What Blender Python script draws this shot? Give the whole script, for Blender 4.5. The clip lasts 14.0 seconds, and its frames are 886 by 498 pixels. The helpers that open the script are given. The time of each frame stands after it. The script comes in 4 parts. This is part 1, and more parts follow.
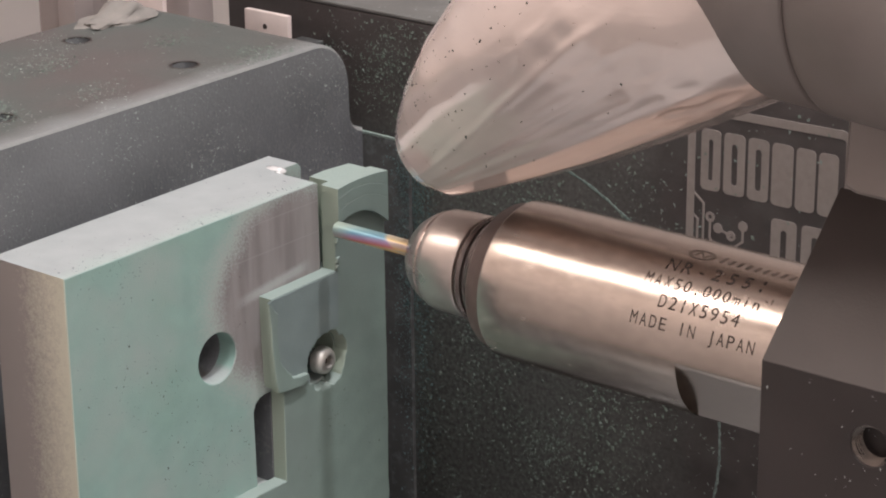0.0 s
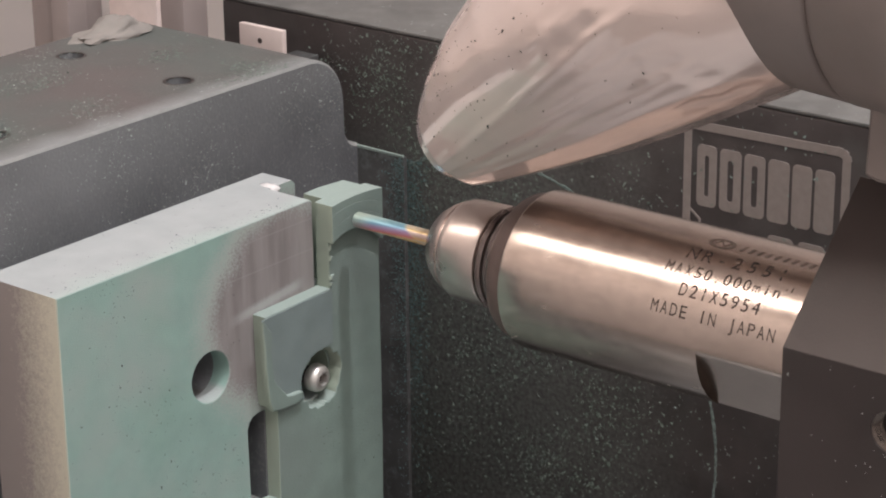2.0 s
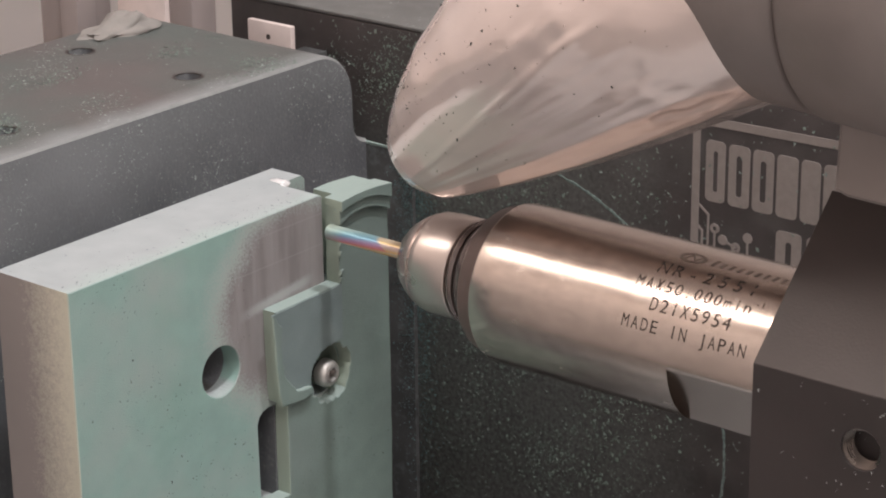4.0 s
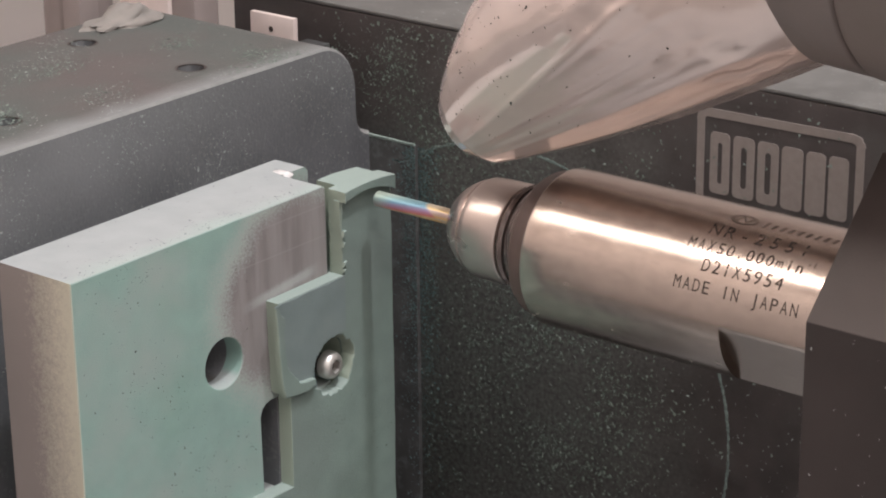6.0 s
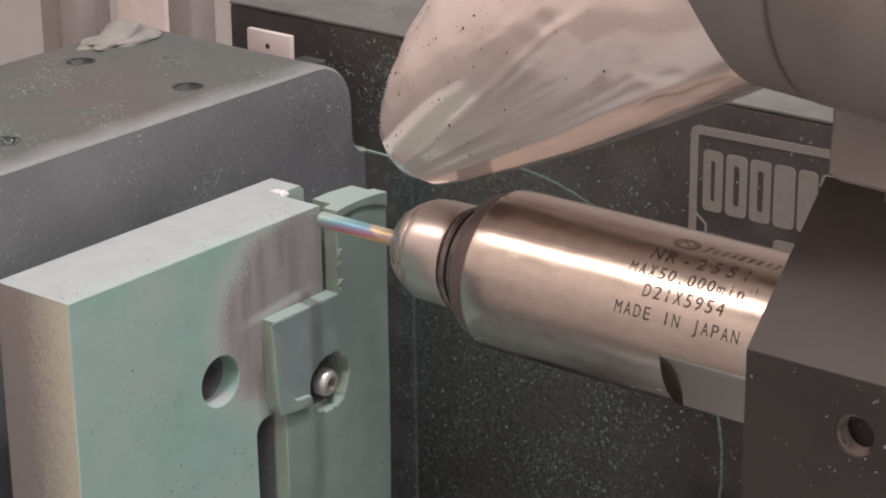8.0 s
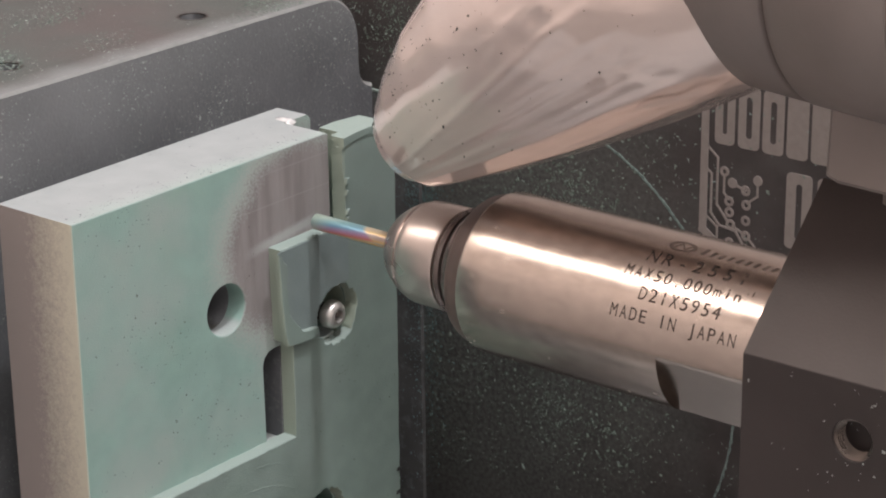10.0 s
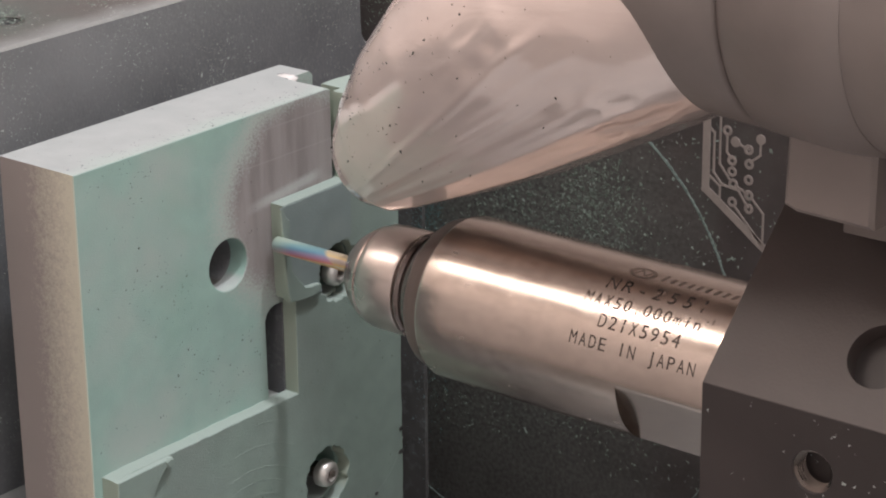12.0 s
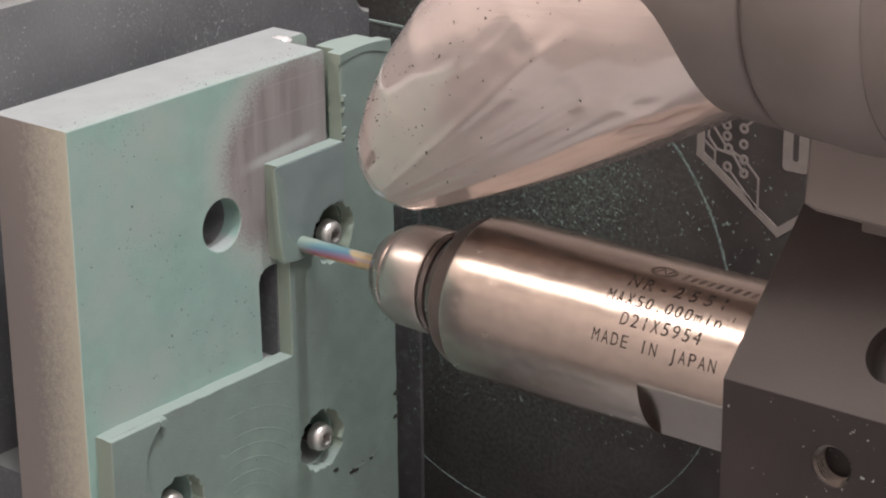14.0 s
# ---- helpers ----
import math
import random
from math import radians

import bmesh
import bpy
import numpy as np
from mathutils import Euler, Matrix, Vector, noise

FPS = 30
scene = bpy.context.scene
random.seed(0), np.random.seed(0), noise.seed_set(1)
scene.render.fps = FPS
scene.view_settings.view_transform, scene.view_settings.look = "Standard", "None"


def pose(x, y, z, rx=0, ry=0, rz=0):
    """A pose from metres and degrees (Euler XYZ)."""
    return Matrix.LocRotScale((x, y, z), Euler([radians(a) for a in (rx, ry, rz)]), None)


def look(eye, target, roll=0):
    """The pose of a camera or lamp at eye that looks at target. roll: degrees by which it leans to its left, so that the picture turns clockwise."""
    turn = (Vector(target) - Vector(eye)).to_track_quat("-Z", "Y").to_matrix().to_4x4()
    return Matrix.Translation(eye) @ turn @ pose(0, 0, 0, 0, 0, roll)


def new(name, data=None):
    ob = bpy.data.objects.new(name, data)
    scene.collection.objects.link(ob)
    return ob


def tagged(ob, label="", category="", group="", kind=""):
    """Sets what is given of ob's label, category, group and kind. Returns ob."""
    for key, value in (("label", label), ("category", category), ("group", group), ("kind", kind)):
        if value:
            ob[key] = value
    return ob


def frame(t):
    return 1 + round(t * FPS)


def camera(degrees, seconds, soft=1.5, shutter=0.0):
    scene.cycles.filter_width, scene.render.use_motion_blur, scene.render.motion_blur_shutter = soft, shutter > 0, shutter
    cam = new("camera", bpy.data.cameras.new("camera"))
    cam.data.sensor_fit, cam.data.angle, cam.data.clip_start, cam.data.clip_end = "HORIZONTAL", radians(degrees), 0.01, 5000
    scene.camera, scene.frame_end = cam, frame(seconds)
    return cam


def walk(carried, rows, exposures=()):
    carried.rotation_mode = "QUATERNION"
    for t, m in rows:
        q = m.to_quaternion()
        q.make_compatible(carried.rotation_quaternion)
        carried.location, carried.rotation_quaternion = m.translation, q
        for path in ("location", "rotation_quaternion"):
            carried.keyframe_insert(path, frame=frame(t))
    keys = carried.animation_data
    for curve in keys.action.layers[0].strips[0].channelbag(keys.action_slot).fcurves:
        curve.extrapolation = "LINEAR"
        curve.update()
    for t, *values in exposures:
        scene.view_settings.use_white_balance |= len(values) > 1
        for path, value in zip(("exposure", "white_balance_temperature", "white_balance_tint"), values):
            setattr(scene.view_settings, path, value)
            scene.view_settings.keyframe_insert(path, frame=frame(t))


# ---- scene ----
cam = camera(21.16, 14.0, soft=2.0)
Z0 = 0.895          # height of the block's top corner over the room's floor, metres
EYE = pose(0.24386, -0.21753, 0.12406 + Z0, 90 - 20.20, 0.60, 38.624)
walk(cam, [(0.0, EYE), (14.0, EYE)])

# ---- world, lamps, exposure ----
scene.view_settings.exposure = 0.0
world = bpy.data.worlds.new("world")
scene.world = world
world.use_nodes = True
wn = world.node_tree
sky = wn.nodes.new("ShaderNodeTexSky")
sky.sky_type, sky.sun_disc, sky.sun_elevation, sky.sun_rotation = "NISHITA", False, radians(35), radians(200)
wn.links.new(sky.outputs[0], wn.nodes["Background"].inputs[0])
wn.nodes["Background"].inputs[1].default_value = 0.1


def area_lamp(name, eye, target, sx, sy, watts, colour):
    data = bpy.data.lights.new(name, "AREA")
    data.shape, data.size, data.size_y, data.energy, data.color = "RECTANGLE", sx, sy, watts, colour
    ob = new(name, data)
    ob.matrix_world = look(eye, target)
    return tagged(ob, kind="structure")


area_lamp("work_lamp", (0.27, 0.06, Z0 + 0.86), (0.0, 0.05, Z0), 0.045, 0.045, 5.4, (1.0, 0.985, 1.0))
# fill added overhead, out of sight, to brighten faces turned to +x
area_lamp("unseen_ceiling_lamp", (0.90, -0.50, 2.47), (0.90, -0.50, 0.0), 1.2, 0.6, 23.5, (1.0, 0.97, 0.96))
area_lamp("unseen_ceiling_lamp", (-1.05, -0.85, 2.47), (-1.05, -0.85, 0.0), 1.1, 0.34, 11.5, (1.0, 0.87, 0.79))

# ---- materials ----


def material(name, base, rough=0.5, metal=0.0, vary=0.12, scale=300.0, bump=0.1, bump_scale=2500.0, second=None, mix_scale=60.0, mix_low=0.45, mix_high=0.6, coat=0.0, stretch=(1, 1, 1)):
    """Base colour with grain at two scales; second: a colour that covers it in patches."""
    m = bpy.data.materials.new(name)
    m.use_nodes = True
    nt = m.node_tree
    b = nt.nodes["Principled BSDF"]
    b.inputs["Metallic"].default_value, b.inputs["Coat Weight"].default_value = metal, coat
    tc = nt.nodes.new("ShaderNodeTexCoord")
    mp = nt.nodes.new("ShaderNodeMapping")
    mp.inputs["Scale"].default_value = stretch
    nt.links.new(tc.outputs["Object"], mp.inputs[0])

    def noise_node(s, detail=6.0):
        n = nt.nodes.new("ShaderNodeTexNoise")
        n.inputs["Scale"].default_value, n.inputs["Detail"].default_value = s, detail
        nt.links.new(mp.outputs[0], n.inputs["Vector"])
        return n

    def ramp(src, lo, hi, c0, c1):
        r = nt.nodes.new("ShaderNodeValToRGB")
        r.color_ramp.elements[0].position, r.color_ramp.elements[1].position = lo, hi
        r.color_ramp.elements[0].color, r.color_ramp.elements[1].color = (*c0, 1), (*c1, 1)
        nt.links.new(src, r.inputs[0])
        return r.outputs[0]

    def blend(fac, a, c, mode="MIX"):
        n = nt.nodes.new("ShaderNodeMix")
        n.data_type, n.blend_type = "RGBA", mode
        for sock, v in ((n.inputs[0], fac), (n.inputs[6], a), (n.inputs[7], c)):
            if isinstance(v, (int, float)):
                sock.default_value = v
            elif isinstance(v, tuple):
                sock.default_value = (*v, 1)
            else:
                nt.links.new(v, sock)
        return n.outputs[2]

    lo, hi = tuple(c * (1 - vary) for c in base), tuple(min(1, c * (1 + vary)) for c in base)
    col = ramp(noise_node(scale).outputs[0], 0.3, 0.7, lo, hi)
    if second:
        k = ramp(noise_node(mix_scale, 10).outputs[0], mix_low, mix_high, (0, 0, 0), (1, 1, 1))
        col = blend(k, col, second)
    nt.links.new(col, b.inputs["Base Color"])
    fine = noise_node(bump_scale, 3)
    rr = ramp(noise_node(scale * 0.5).outputs[0], 0.3, 0.7, (rough * 0.8,) * 3, (min(1, rough * 1.2),) * 3)
    nt.links.new(rr, b.inputs["Roughness"])
    if bump:
        bn = nt.nodes.new("ShaderNodeBump")
        bn.inputs["Strength"].default_value, bn.inputs["Distance"].default_value = bump, 0.0004
        nt.links.new(fine.outputs[0], bn.inputs["Height"])
        nt.links.new(bn.outputs[0], b.inputs["Normal"])
    return m, nt, b, col, blend, ramp, noise_node, tc


def coords(nt, tc):
    s = nt.nodes.new("ShaderNodeSeparateXYZ")
    nt.links.new(tc.outputs["Object"], s.inputs[0])
    return s


def calc(nt, op, a, c=None, d=None):
    n = nt.nodes.new("ShaderNodeMath")
    n.operation = op
    for i, v in enumerate((a, c, d)):
        if v is None:
            continue
        if isinstance(v, (int, float)):
            n.inputs[i].default_value = v
        else:
            nt.links.new(v, n.inputs[i])
    return n.outputs[0]


M = {}
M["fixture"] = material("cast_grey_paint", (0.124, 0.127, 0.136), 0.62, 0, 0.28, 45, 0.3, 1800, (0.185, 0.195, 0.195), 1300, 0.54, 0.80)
def dusty_lit_edges(m, nt, b, col, blend, ramp, noise_node, tc):
    """Pale dust and a painted highlight on the rounded front edge, a brown tint and green powder on the top."""
    geo = nt.nodes.new("ShaderNodeNewGeometry")
    gs = nt.nodes.new("ShaderNodeSeparateXYZ")
    nt.links.new(geo.outputs["Normal"], gs.inputs[0])
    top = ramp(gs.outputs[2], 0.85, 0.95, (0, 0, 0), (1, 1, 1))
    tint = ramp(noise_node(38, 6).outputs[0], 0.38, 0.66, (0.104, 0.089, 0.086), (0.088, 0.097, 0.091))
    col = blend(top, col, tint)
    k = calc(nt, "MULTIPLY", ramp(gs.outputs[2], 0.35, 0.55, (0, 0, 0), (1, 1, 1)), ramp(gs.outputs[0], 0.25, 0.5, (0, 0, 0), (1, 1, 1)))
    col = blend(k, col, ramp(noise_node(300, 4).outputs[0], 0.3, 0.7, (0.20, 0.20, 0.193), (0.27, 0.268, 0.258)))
    # settled powder that thins out inwards over the top and down the front
    s = coords(nt, tc)
    rag = calc(nt, "MULTIPLY", calc(nt, "SUBTRACT", noise_node(120, 8).outputs[0], 0.5), 0.8)
    inwards = ramp(calc(nt, "ADD", calc(nt, "MULTIPLY", calc(nt, "SUBTRACT", s.outputs[0], 0.0127), 170.0), rag), 0.0, 1.0, (0, 0, 0), (1, 1, 1))
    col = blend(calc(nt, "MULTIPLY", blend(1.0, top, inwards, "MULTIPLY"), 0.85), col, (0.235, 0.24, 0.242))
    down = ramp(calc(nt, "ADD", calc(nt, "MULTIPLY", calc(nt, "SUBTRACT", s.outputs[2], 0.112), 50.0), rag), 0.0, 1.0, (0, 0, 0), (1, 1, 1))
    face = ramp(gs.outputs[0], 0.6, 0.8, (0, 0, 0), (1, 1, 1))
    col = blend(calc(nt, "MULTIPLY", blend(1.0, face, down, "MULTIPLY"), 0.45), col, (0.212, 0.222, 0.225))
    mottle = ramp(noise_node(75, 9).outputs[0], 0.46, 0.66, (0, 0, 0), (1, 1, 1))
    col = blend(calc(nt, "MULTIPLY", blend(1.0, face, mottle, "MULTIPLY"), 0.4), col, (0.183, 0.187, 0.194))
    nt.links.new(col, b.inputs["Base Color"])
    return m


M["panel"] = material("black_anodised_panel", (0.044, 0.036, 0.035), 0.50, 0, 0.25, 150, 0.12, 1500, (0.062, 0.059, 0.056), 90, 0.50, 0.78)
M["flange"] = material("dusty_black_flange", (0.050, 0.049, 0.049), 0.85, 0, 0.3, 150, 0.12, 1500, (0.098, 0.110, 0.108), 600, 0.52, 0.80)[0]
M["cover"] = material("dusty_grey_cover", (0.125, 0.122, 0.118), 0.5, 0, 0.2, 60, 0.1, 1500, (0.165, 0.163, 0.157), 200, 0.45, 0.75)[0]
M["blue_dust"] = material("blue_green_dust", (0.105, 0.165, 0.165), 0.95, 0, 0.3, 2500, 0.6, 5000)[0]
M["glue"] = material("clear_glue", (0.62, 0.60, 0.60), 0.12, 0, 0.05, 300, 0.05, 900, coat=0.8)[0]
M["pad"] = material("smooth_blue_grey_board", (0.185, 0.232, 0.232), 0.7, 0, 0.08, 200, 0.15, 3000, (0.215, 0.262, 0.255), 90, 0.45, 0.7)[0]
M["print"] = material("screen_print_grey", (0.255, 0.218, 0.203), 0.6, 0, 0.08, 800, 0.05)[0]
M["green_chip"] = material("olive_green_chip", (0.165, 0.205, 0.178), 0.9, 0, 0.3, 900, 0.3)[0]
M["arc_dust"] = material("grey_green_dust", (0.15, 0.195, 0.182), 0.95, 0, 0.45, 1500, 0.6, 5000)[0]
M["dust"] = material("green_dust", (0.23, 0.285, 0.26), 0.95, 0, 0.3, 2500, 0.6, 5000)[0]
M["chip"] = material("pale_green_chip", (0.36, 0.395, 0.37), 0.9, 0, 0.3, 900, 0.3)[0]
M["dark_chip"] = material("dark_chip", (0.035, 0.036, 0.035), 0.9, 0, 0.3, 900, 0.3)[0]
M["steel"] = material("worn_steel", (0.64, 0.553, 0.495), 0.23, 1.0, 0.09, 900, 0.010, 2600, (0.53, 0.455, 0.405), 70, 0.42, 0.75, stretch=(0.5, 1, 1))[0]
M["nut"] = material("satin_steel_nut", (0.62, 0.545, 0.510), 0.30, 1.0, 0.06, 200, 0.05, 900)[0]
M["ring"] = material("dark_bronze_ring", (0.150, 0.108, 0.096), 0.42, 0.3, 0.12, 300, 0.05)[0]
M["neck"] = material("black_neck", (0.20, 0.165, 0.155), 0.16, 0.7, 0.1, 300, 0)[0]
M["mark"] = material("laser_mark", (0.060, 0.043, 0.037), 0.85, 0.0, 0.15, 1500, 0.05)[0]
M["faint"] = material("faint_etch", (0.34, 0.285, 0.25), 0.4, 0.8, 0.15, 1500, 0.05)[0]
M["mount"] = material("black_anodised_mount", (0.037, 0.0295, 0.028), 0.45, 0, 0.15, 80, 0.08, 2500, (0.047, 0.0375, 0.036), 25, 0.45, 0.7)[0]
# the mount's black raised, to paint in the light on its sloping face
M["lit_mount_face"] = material("lit_anodised_face", (0.066, 0.052, 0.049), 0.42, 0, 0.15, 80, 0.08, 2500, (0.080, 0.064, 0.060), 25, 0.45, 0.7)[0]
M["thread"] = material("steel_thread", (0.17, 0.145, 0.13), 0.28, 0.9, 0.2, 400, 0.1)[0]
M["hose"] = material("grey_rubber_hose", (0.205, 0.172, 0.160), 0.45, 0, 0.14, 60, 0.08, 900, (0.26, 0.222, 0.208), 25, 0.45, 0.7)[0]
M["screw"] = material("steel_screw", (0.68, 0.66, 0.63), 0.42, 0.8, 0.15, 400, 0.1)[0]
M["tab"] = material("pale_pink_tab", (0.60, 0.50, 0.47), 0.6, 0, 0.06, 300, 0.05)[0]
M["putty"] = material("dry_putty", (0.225, 0.205, 0.19), 0.85, 0, 0.15, 200, 0.4, 600)[0]
M["post"] = material("beige_machine_paint", (0.27, 0.225, 0.215), 0.55, 0, 0.12, 40, 0.05)[0]
M["bench"] = material("bench_laminate", (0.28, 0.29, 0.30), 0.5, 0, 0.08, 10, 0.03, 300)[0]
M["wall"] = material("room_paint", (0.80, 0.75, 0.73), 0.85, 0, 0.03, 3, 0.03, 200)[0]
M["ceiling"] = material("ceiling_paint", (0.84, 0.80, 0.78), 0.9, 0, 0.03, 3, 0.03, 200)[0]
M["floor"] = material("concrete_floor", (0.24, 0.24, 0.24), 0.7, 0, 0.12, 4, 0.1, 100)[0]


def block_material():
    """Pale green board with cream sides, a dusted face and a blown-clean mauve patch."""
    m, nt, b, col, blend, ramp, noise_node, tc = material("green_tooling_board", (0.258, 0.386, 0.348), 0.88, 0, 0.07, 250, 0.3, 4500, (0.325, 0.395, 0.370), 60, 0.44, 0.68)
    s = coords(nt, tc)
    n1 = noise_node(900, 8).outputs[0]
    n2 = noise_node(110, 5).outputs[0]
    n3 = noise_node(2600, 4).outputs[0]
    geo = nt.nodes.new("ShaderNodeNewGeometry")
    gs = nt.nodes.new("ShaderNodeSeparateXYZ")
    nt.links.new(geo.outputs["Normal"], gs.inputs[0])
    # patch on the front face: an ellipse with a grainy edge
    dy = calc(nt, "MULTIPLY", calc(nt, "SUBTRACT", s.outputs[1], 0.0510 - 0.028), 1 / 0.0200)
    dz = calc(nt, "MULTIPLY", calc(nt, "ADD", s.outputs[2], 0.0165 - 0.100), 1 / 0.0175)
    r2 = calc(nt, "ADD", calc(nt, "MULTIPLY", dy, dy), calc(nt, "MULTIPLY", dz, dz))
    r2 = calc(nt, "ADD", r2, calc(nt, "MULTIPLY", calc(nt, "SUBTRACT", n3, 0.5), 0.75))
    r2 = calc(nt, "ADD", r2, calc(nt, "MULTIPLY", calc(nt, "SUBTRACT", n2, 0.5), 0.5))
    r2 = calc(nt, "MULTIPLY", r2, 0.5)
    k = ramp(r2, 0.36, 0.54, (1, 1, 1), (0, 0, 0))
    front = ramp(gs.outputs[0], 0.6, 0.8, (0, 0, 0), (1, 1, 1))
    kk = blend(1.0, k, front, "MULTIPLY")
    halo = ramp(r2, 0.50, 0.78, (1, 1, 1), (0, 0, 0))
    col = blend(calc(nt, "MULTIPLY", blend(1.0, halo, front, "MULTIPLY"), 0.6), col, (0.42, 0.425, 0.41))
    mv = nt.nodes.new("ShaderNodeMapping")
    mv.inputs["Scale"].default_value = (1, 1, 0.12)
    nt.links.new(tc.outputs["Object"], mv.inputs[0])
    nv = nt.nodes.new("ShaderNodeTexNoise")
    nv.inputs["Scale"].default_value, nv.inputs["Detail"].default_value = 420, 4
    nt.links.new(mv.outputs[0], nv.inputs["Vector"])
    streaks = ramp(nv.outputs[0], 0.38, 0.66, (0.215, 0.195, 0.195), (0.285, 0.265, 0.262))
    col = blend(kk, col, streaks)
    # two faint scored lines across the patch, and greener stains on the dusted face
    for z0 in (0.0968, 0.0915):
        d0 = calc(nt, "ABSOLUTE", calc(nt, "SUBTRACT", s.outputs[2], z0))
        line = ramp(calc(nt, "MULTIPLY", d0, 4000.0), 0.2, 0.7, (1, 1, 1), (0, 0, 0))
        col = blend(calc(nt, "MULTIPLY", blend(1.0, line, kk, "MULTIPLY"), 0.2), col, (0.40, 0.39, 0.385))
    stain = ramp(noise_node(32, 4).outputs[0], 0.52, 0.70, (0, 0, 0), (1, 1, 1))
    keep = blend(1.0, blend(1.0, stain, front, "MULTIPLY"), blend(1.0, (1.0, 1.0, 1.0), kk, "DIFFERENCE"), "MULTIPLY")
    col = blend(calc(nt, "MULTIPLY", keep, 0.55), col, (0.195, 0.350, 0.275))
    # pale band painted for a ledge's lit top, from the patch to the raised board
    dz2 = calc(nt, "SUBTRACT", s.outputs[2], calc(nt, "ADD", calc(nt, "MULTIPLY", calc(nt, "SUBTRACT", s.outputs[1], 0.010), 0.107), 0.0848))
    near = ramp(calc(nt, "ADD", calc(nt, "MULTIPLY", calc(nt, "ABSOLUTE", dz2), 700.0), calc(nt, "MULTIPLY", calc(nt, "SUBTRACT", n3, 0.5), 0.5)), 0.25, 0.85, (1, 1, 1), (0, 0, 0))
    span = ramp(calc(nt, "MULTIPLY", s.outputs[1], 30.0), 0.22, 0.36, (0, 0, 0), (1, 1, 1))
    span2 = ramp(calc(nt, "MULTIPLY", s.outputs[1], 30.0), 0.70, 0.78, (1, 1, 1), (0, 0, 0))
    ledge_light = blend(1.0, blend(1.0, near, span, "MULTIPLY"), blend(1.0, span2, front, "MULTIPLY"), "MULTIPLY")
    col = blend(calc(nt, "MULTIPLY", ledge_light, 0.75), col, (0.40, 0.41, 0.41))
    # cream side towards the camera; painted light makes it browner away from the edge
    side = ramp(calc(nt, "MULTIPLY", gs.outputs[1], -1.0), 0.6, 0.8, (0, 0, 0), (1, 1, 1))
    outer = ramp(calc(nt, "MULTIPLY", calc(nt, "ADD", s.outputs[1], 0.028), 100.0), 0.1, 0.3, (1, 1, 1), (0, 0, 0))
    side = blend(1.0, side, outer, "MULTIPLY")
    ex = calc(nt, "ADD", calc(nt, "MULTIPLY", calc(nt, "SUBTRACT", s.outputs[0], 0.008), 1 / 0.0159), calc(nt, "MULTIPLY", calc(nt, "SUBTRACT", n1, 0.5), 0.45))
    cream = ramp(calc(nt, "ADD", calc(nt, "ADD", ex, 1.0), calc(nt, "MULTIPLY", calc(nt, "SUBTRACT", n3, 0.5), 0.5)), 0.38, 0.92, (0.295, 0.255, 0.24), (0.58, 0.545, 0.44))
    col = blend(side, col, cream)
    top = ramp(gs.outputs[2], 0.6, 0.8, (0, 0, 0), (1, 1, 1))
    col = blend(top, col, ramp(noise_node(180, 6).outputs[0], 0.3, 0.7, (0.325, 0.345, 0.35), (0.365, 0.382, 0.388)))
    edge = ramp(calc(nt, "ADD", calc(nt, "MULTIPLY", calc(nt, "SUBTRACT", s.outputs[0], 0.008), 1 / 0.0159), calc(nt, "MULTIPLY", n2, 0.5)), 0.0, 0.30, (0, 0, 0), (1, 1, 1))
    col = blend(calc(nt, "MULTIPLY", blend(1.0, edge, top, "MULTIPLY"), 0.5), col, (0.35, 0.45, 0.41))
    nt.links.new(col, b.inputs["Base Color"])
    return m


def plate_material():
    """Green board as the cutter leaves it, with faint rings of milling."""
    m, nt, b, col, blend, ramp, noise_node, tc = material("milled_green_board", (0.205, 0.275, 0.248), 0.8, 0, 0.09, 220, 0.25, 4000, (0.188, 0.232, 0.218), 40, 0.4, 0.7)
    s = coords(nt, tc)
    w = nt.nodes.new("ShaderNodeTexWave")
    w.wave_type, w.rings_direction = "RINGS", "X"
    w.inputs["Scale"].default_value, w.inputs["Distortion"].default_value, w.inputs["Detail"].default_value = 110, 3.0, 2.0
    mp = nt.nodes.new("ShaderNodeMapping")
    mp.inputs["Location"].default_value = (0.0, 0.005, -0.020)
    nt.links.new(tc.outputs["Object"], mp.inputs[0])
    nt.links.new(mp.outputs[0], w.inputs["Vector"])
    low = ramp(s.outputs[2], 0.040, 0.052, (1, 1, 1), (0, 0, 0))
    marks = ramp(w.outputs["Color"], 0.0, 0.35, (0.80, 0.80, 0.80), (1, 1, 1))
    col = blend(calc(nt, "MULTIPLY", low, 0.08), col, blend(1.0, col, marks, "MULTIPLY"))
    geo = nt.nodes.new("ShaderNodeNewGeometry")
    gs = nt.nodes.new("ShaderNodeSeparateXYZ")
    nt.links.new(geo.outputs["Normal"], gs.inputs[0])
    # painted light: faces towards -y and upward faces coloured paler
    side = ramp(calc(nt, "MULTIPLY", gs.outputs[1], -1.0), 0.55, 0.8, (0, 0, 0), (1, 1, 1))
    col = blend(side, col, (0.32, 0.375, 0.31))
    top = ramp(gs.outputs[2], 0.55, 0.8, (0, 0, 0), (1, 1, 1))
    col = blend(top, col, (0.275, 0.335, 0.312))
    nt.links.new(col, b.inputs["Base Color"])
    return m


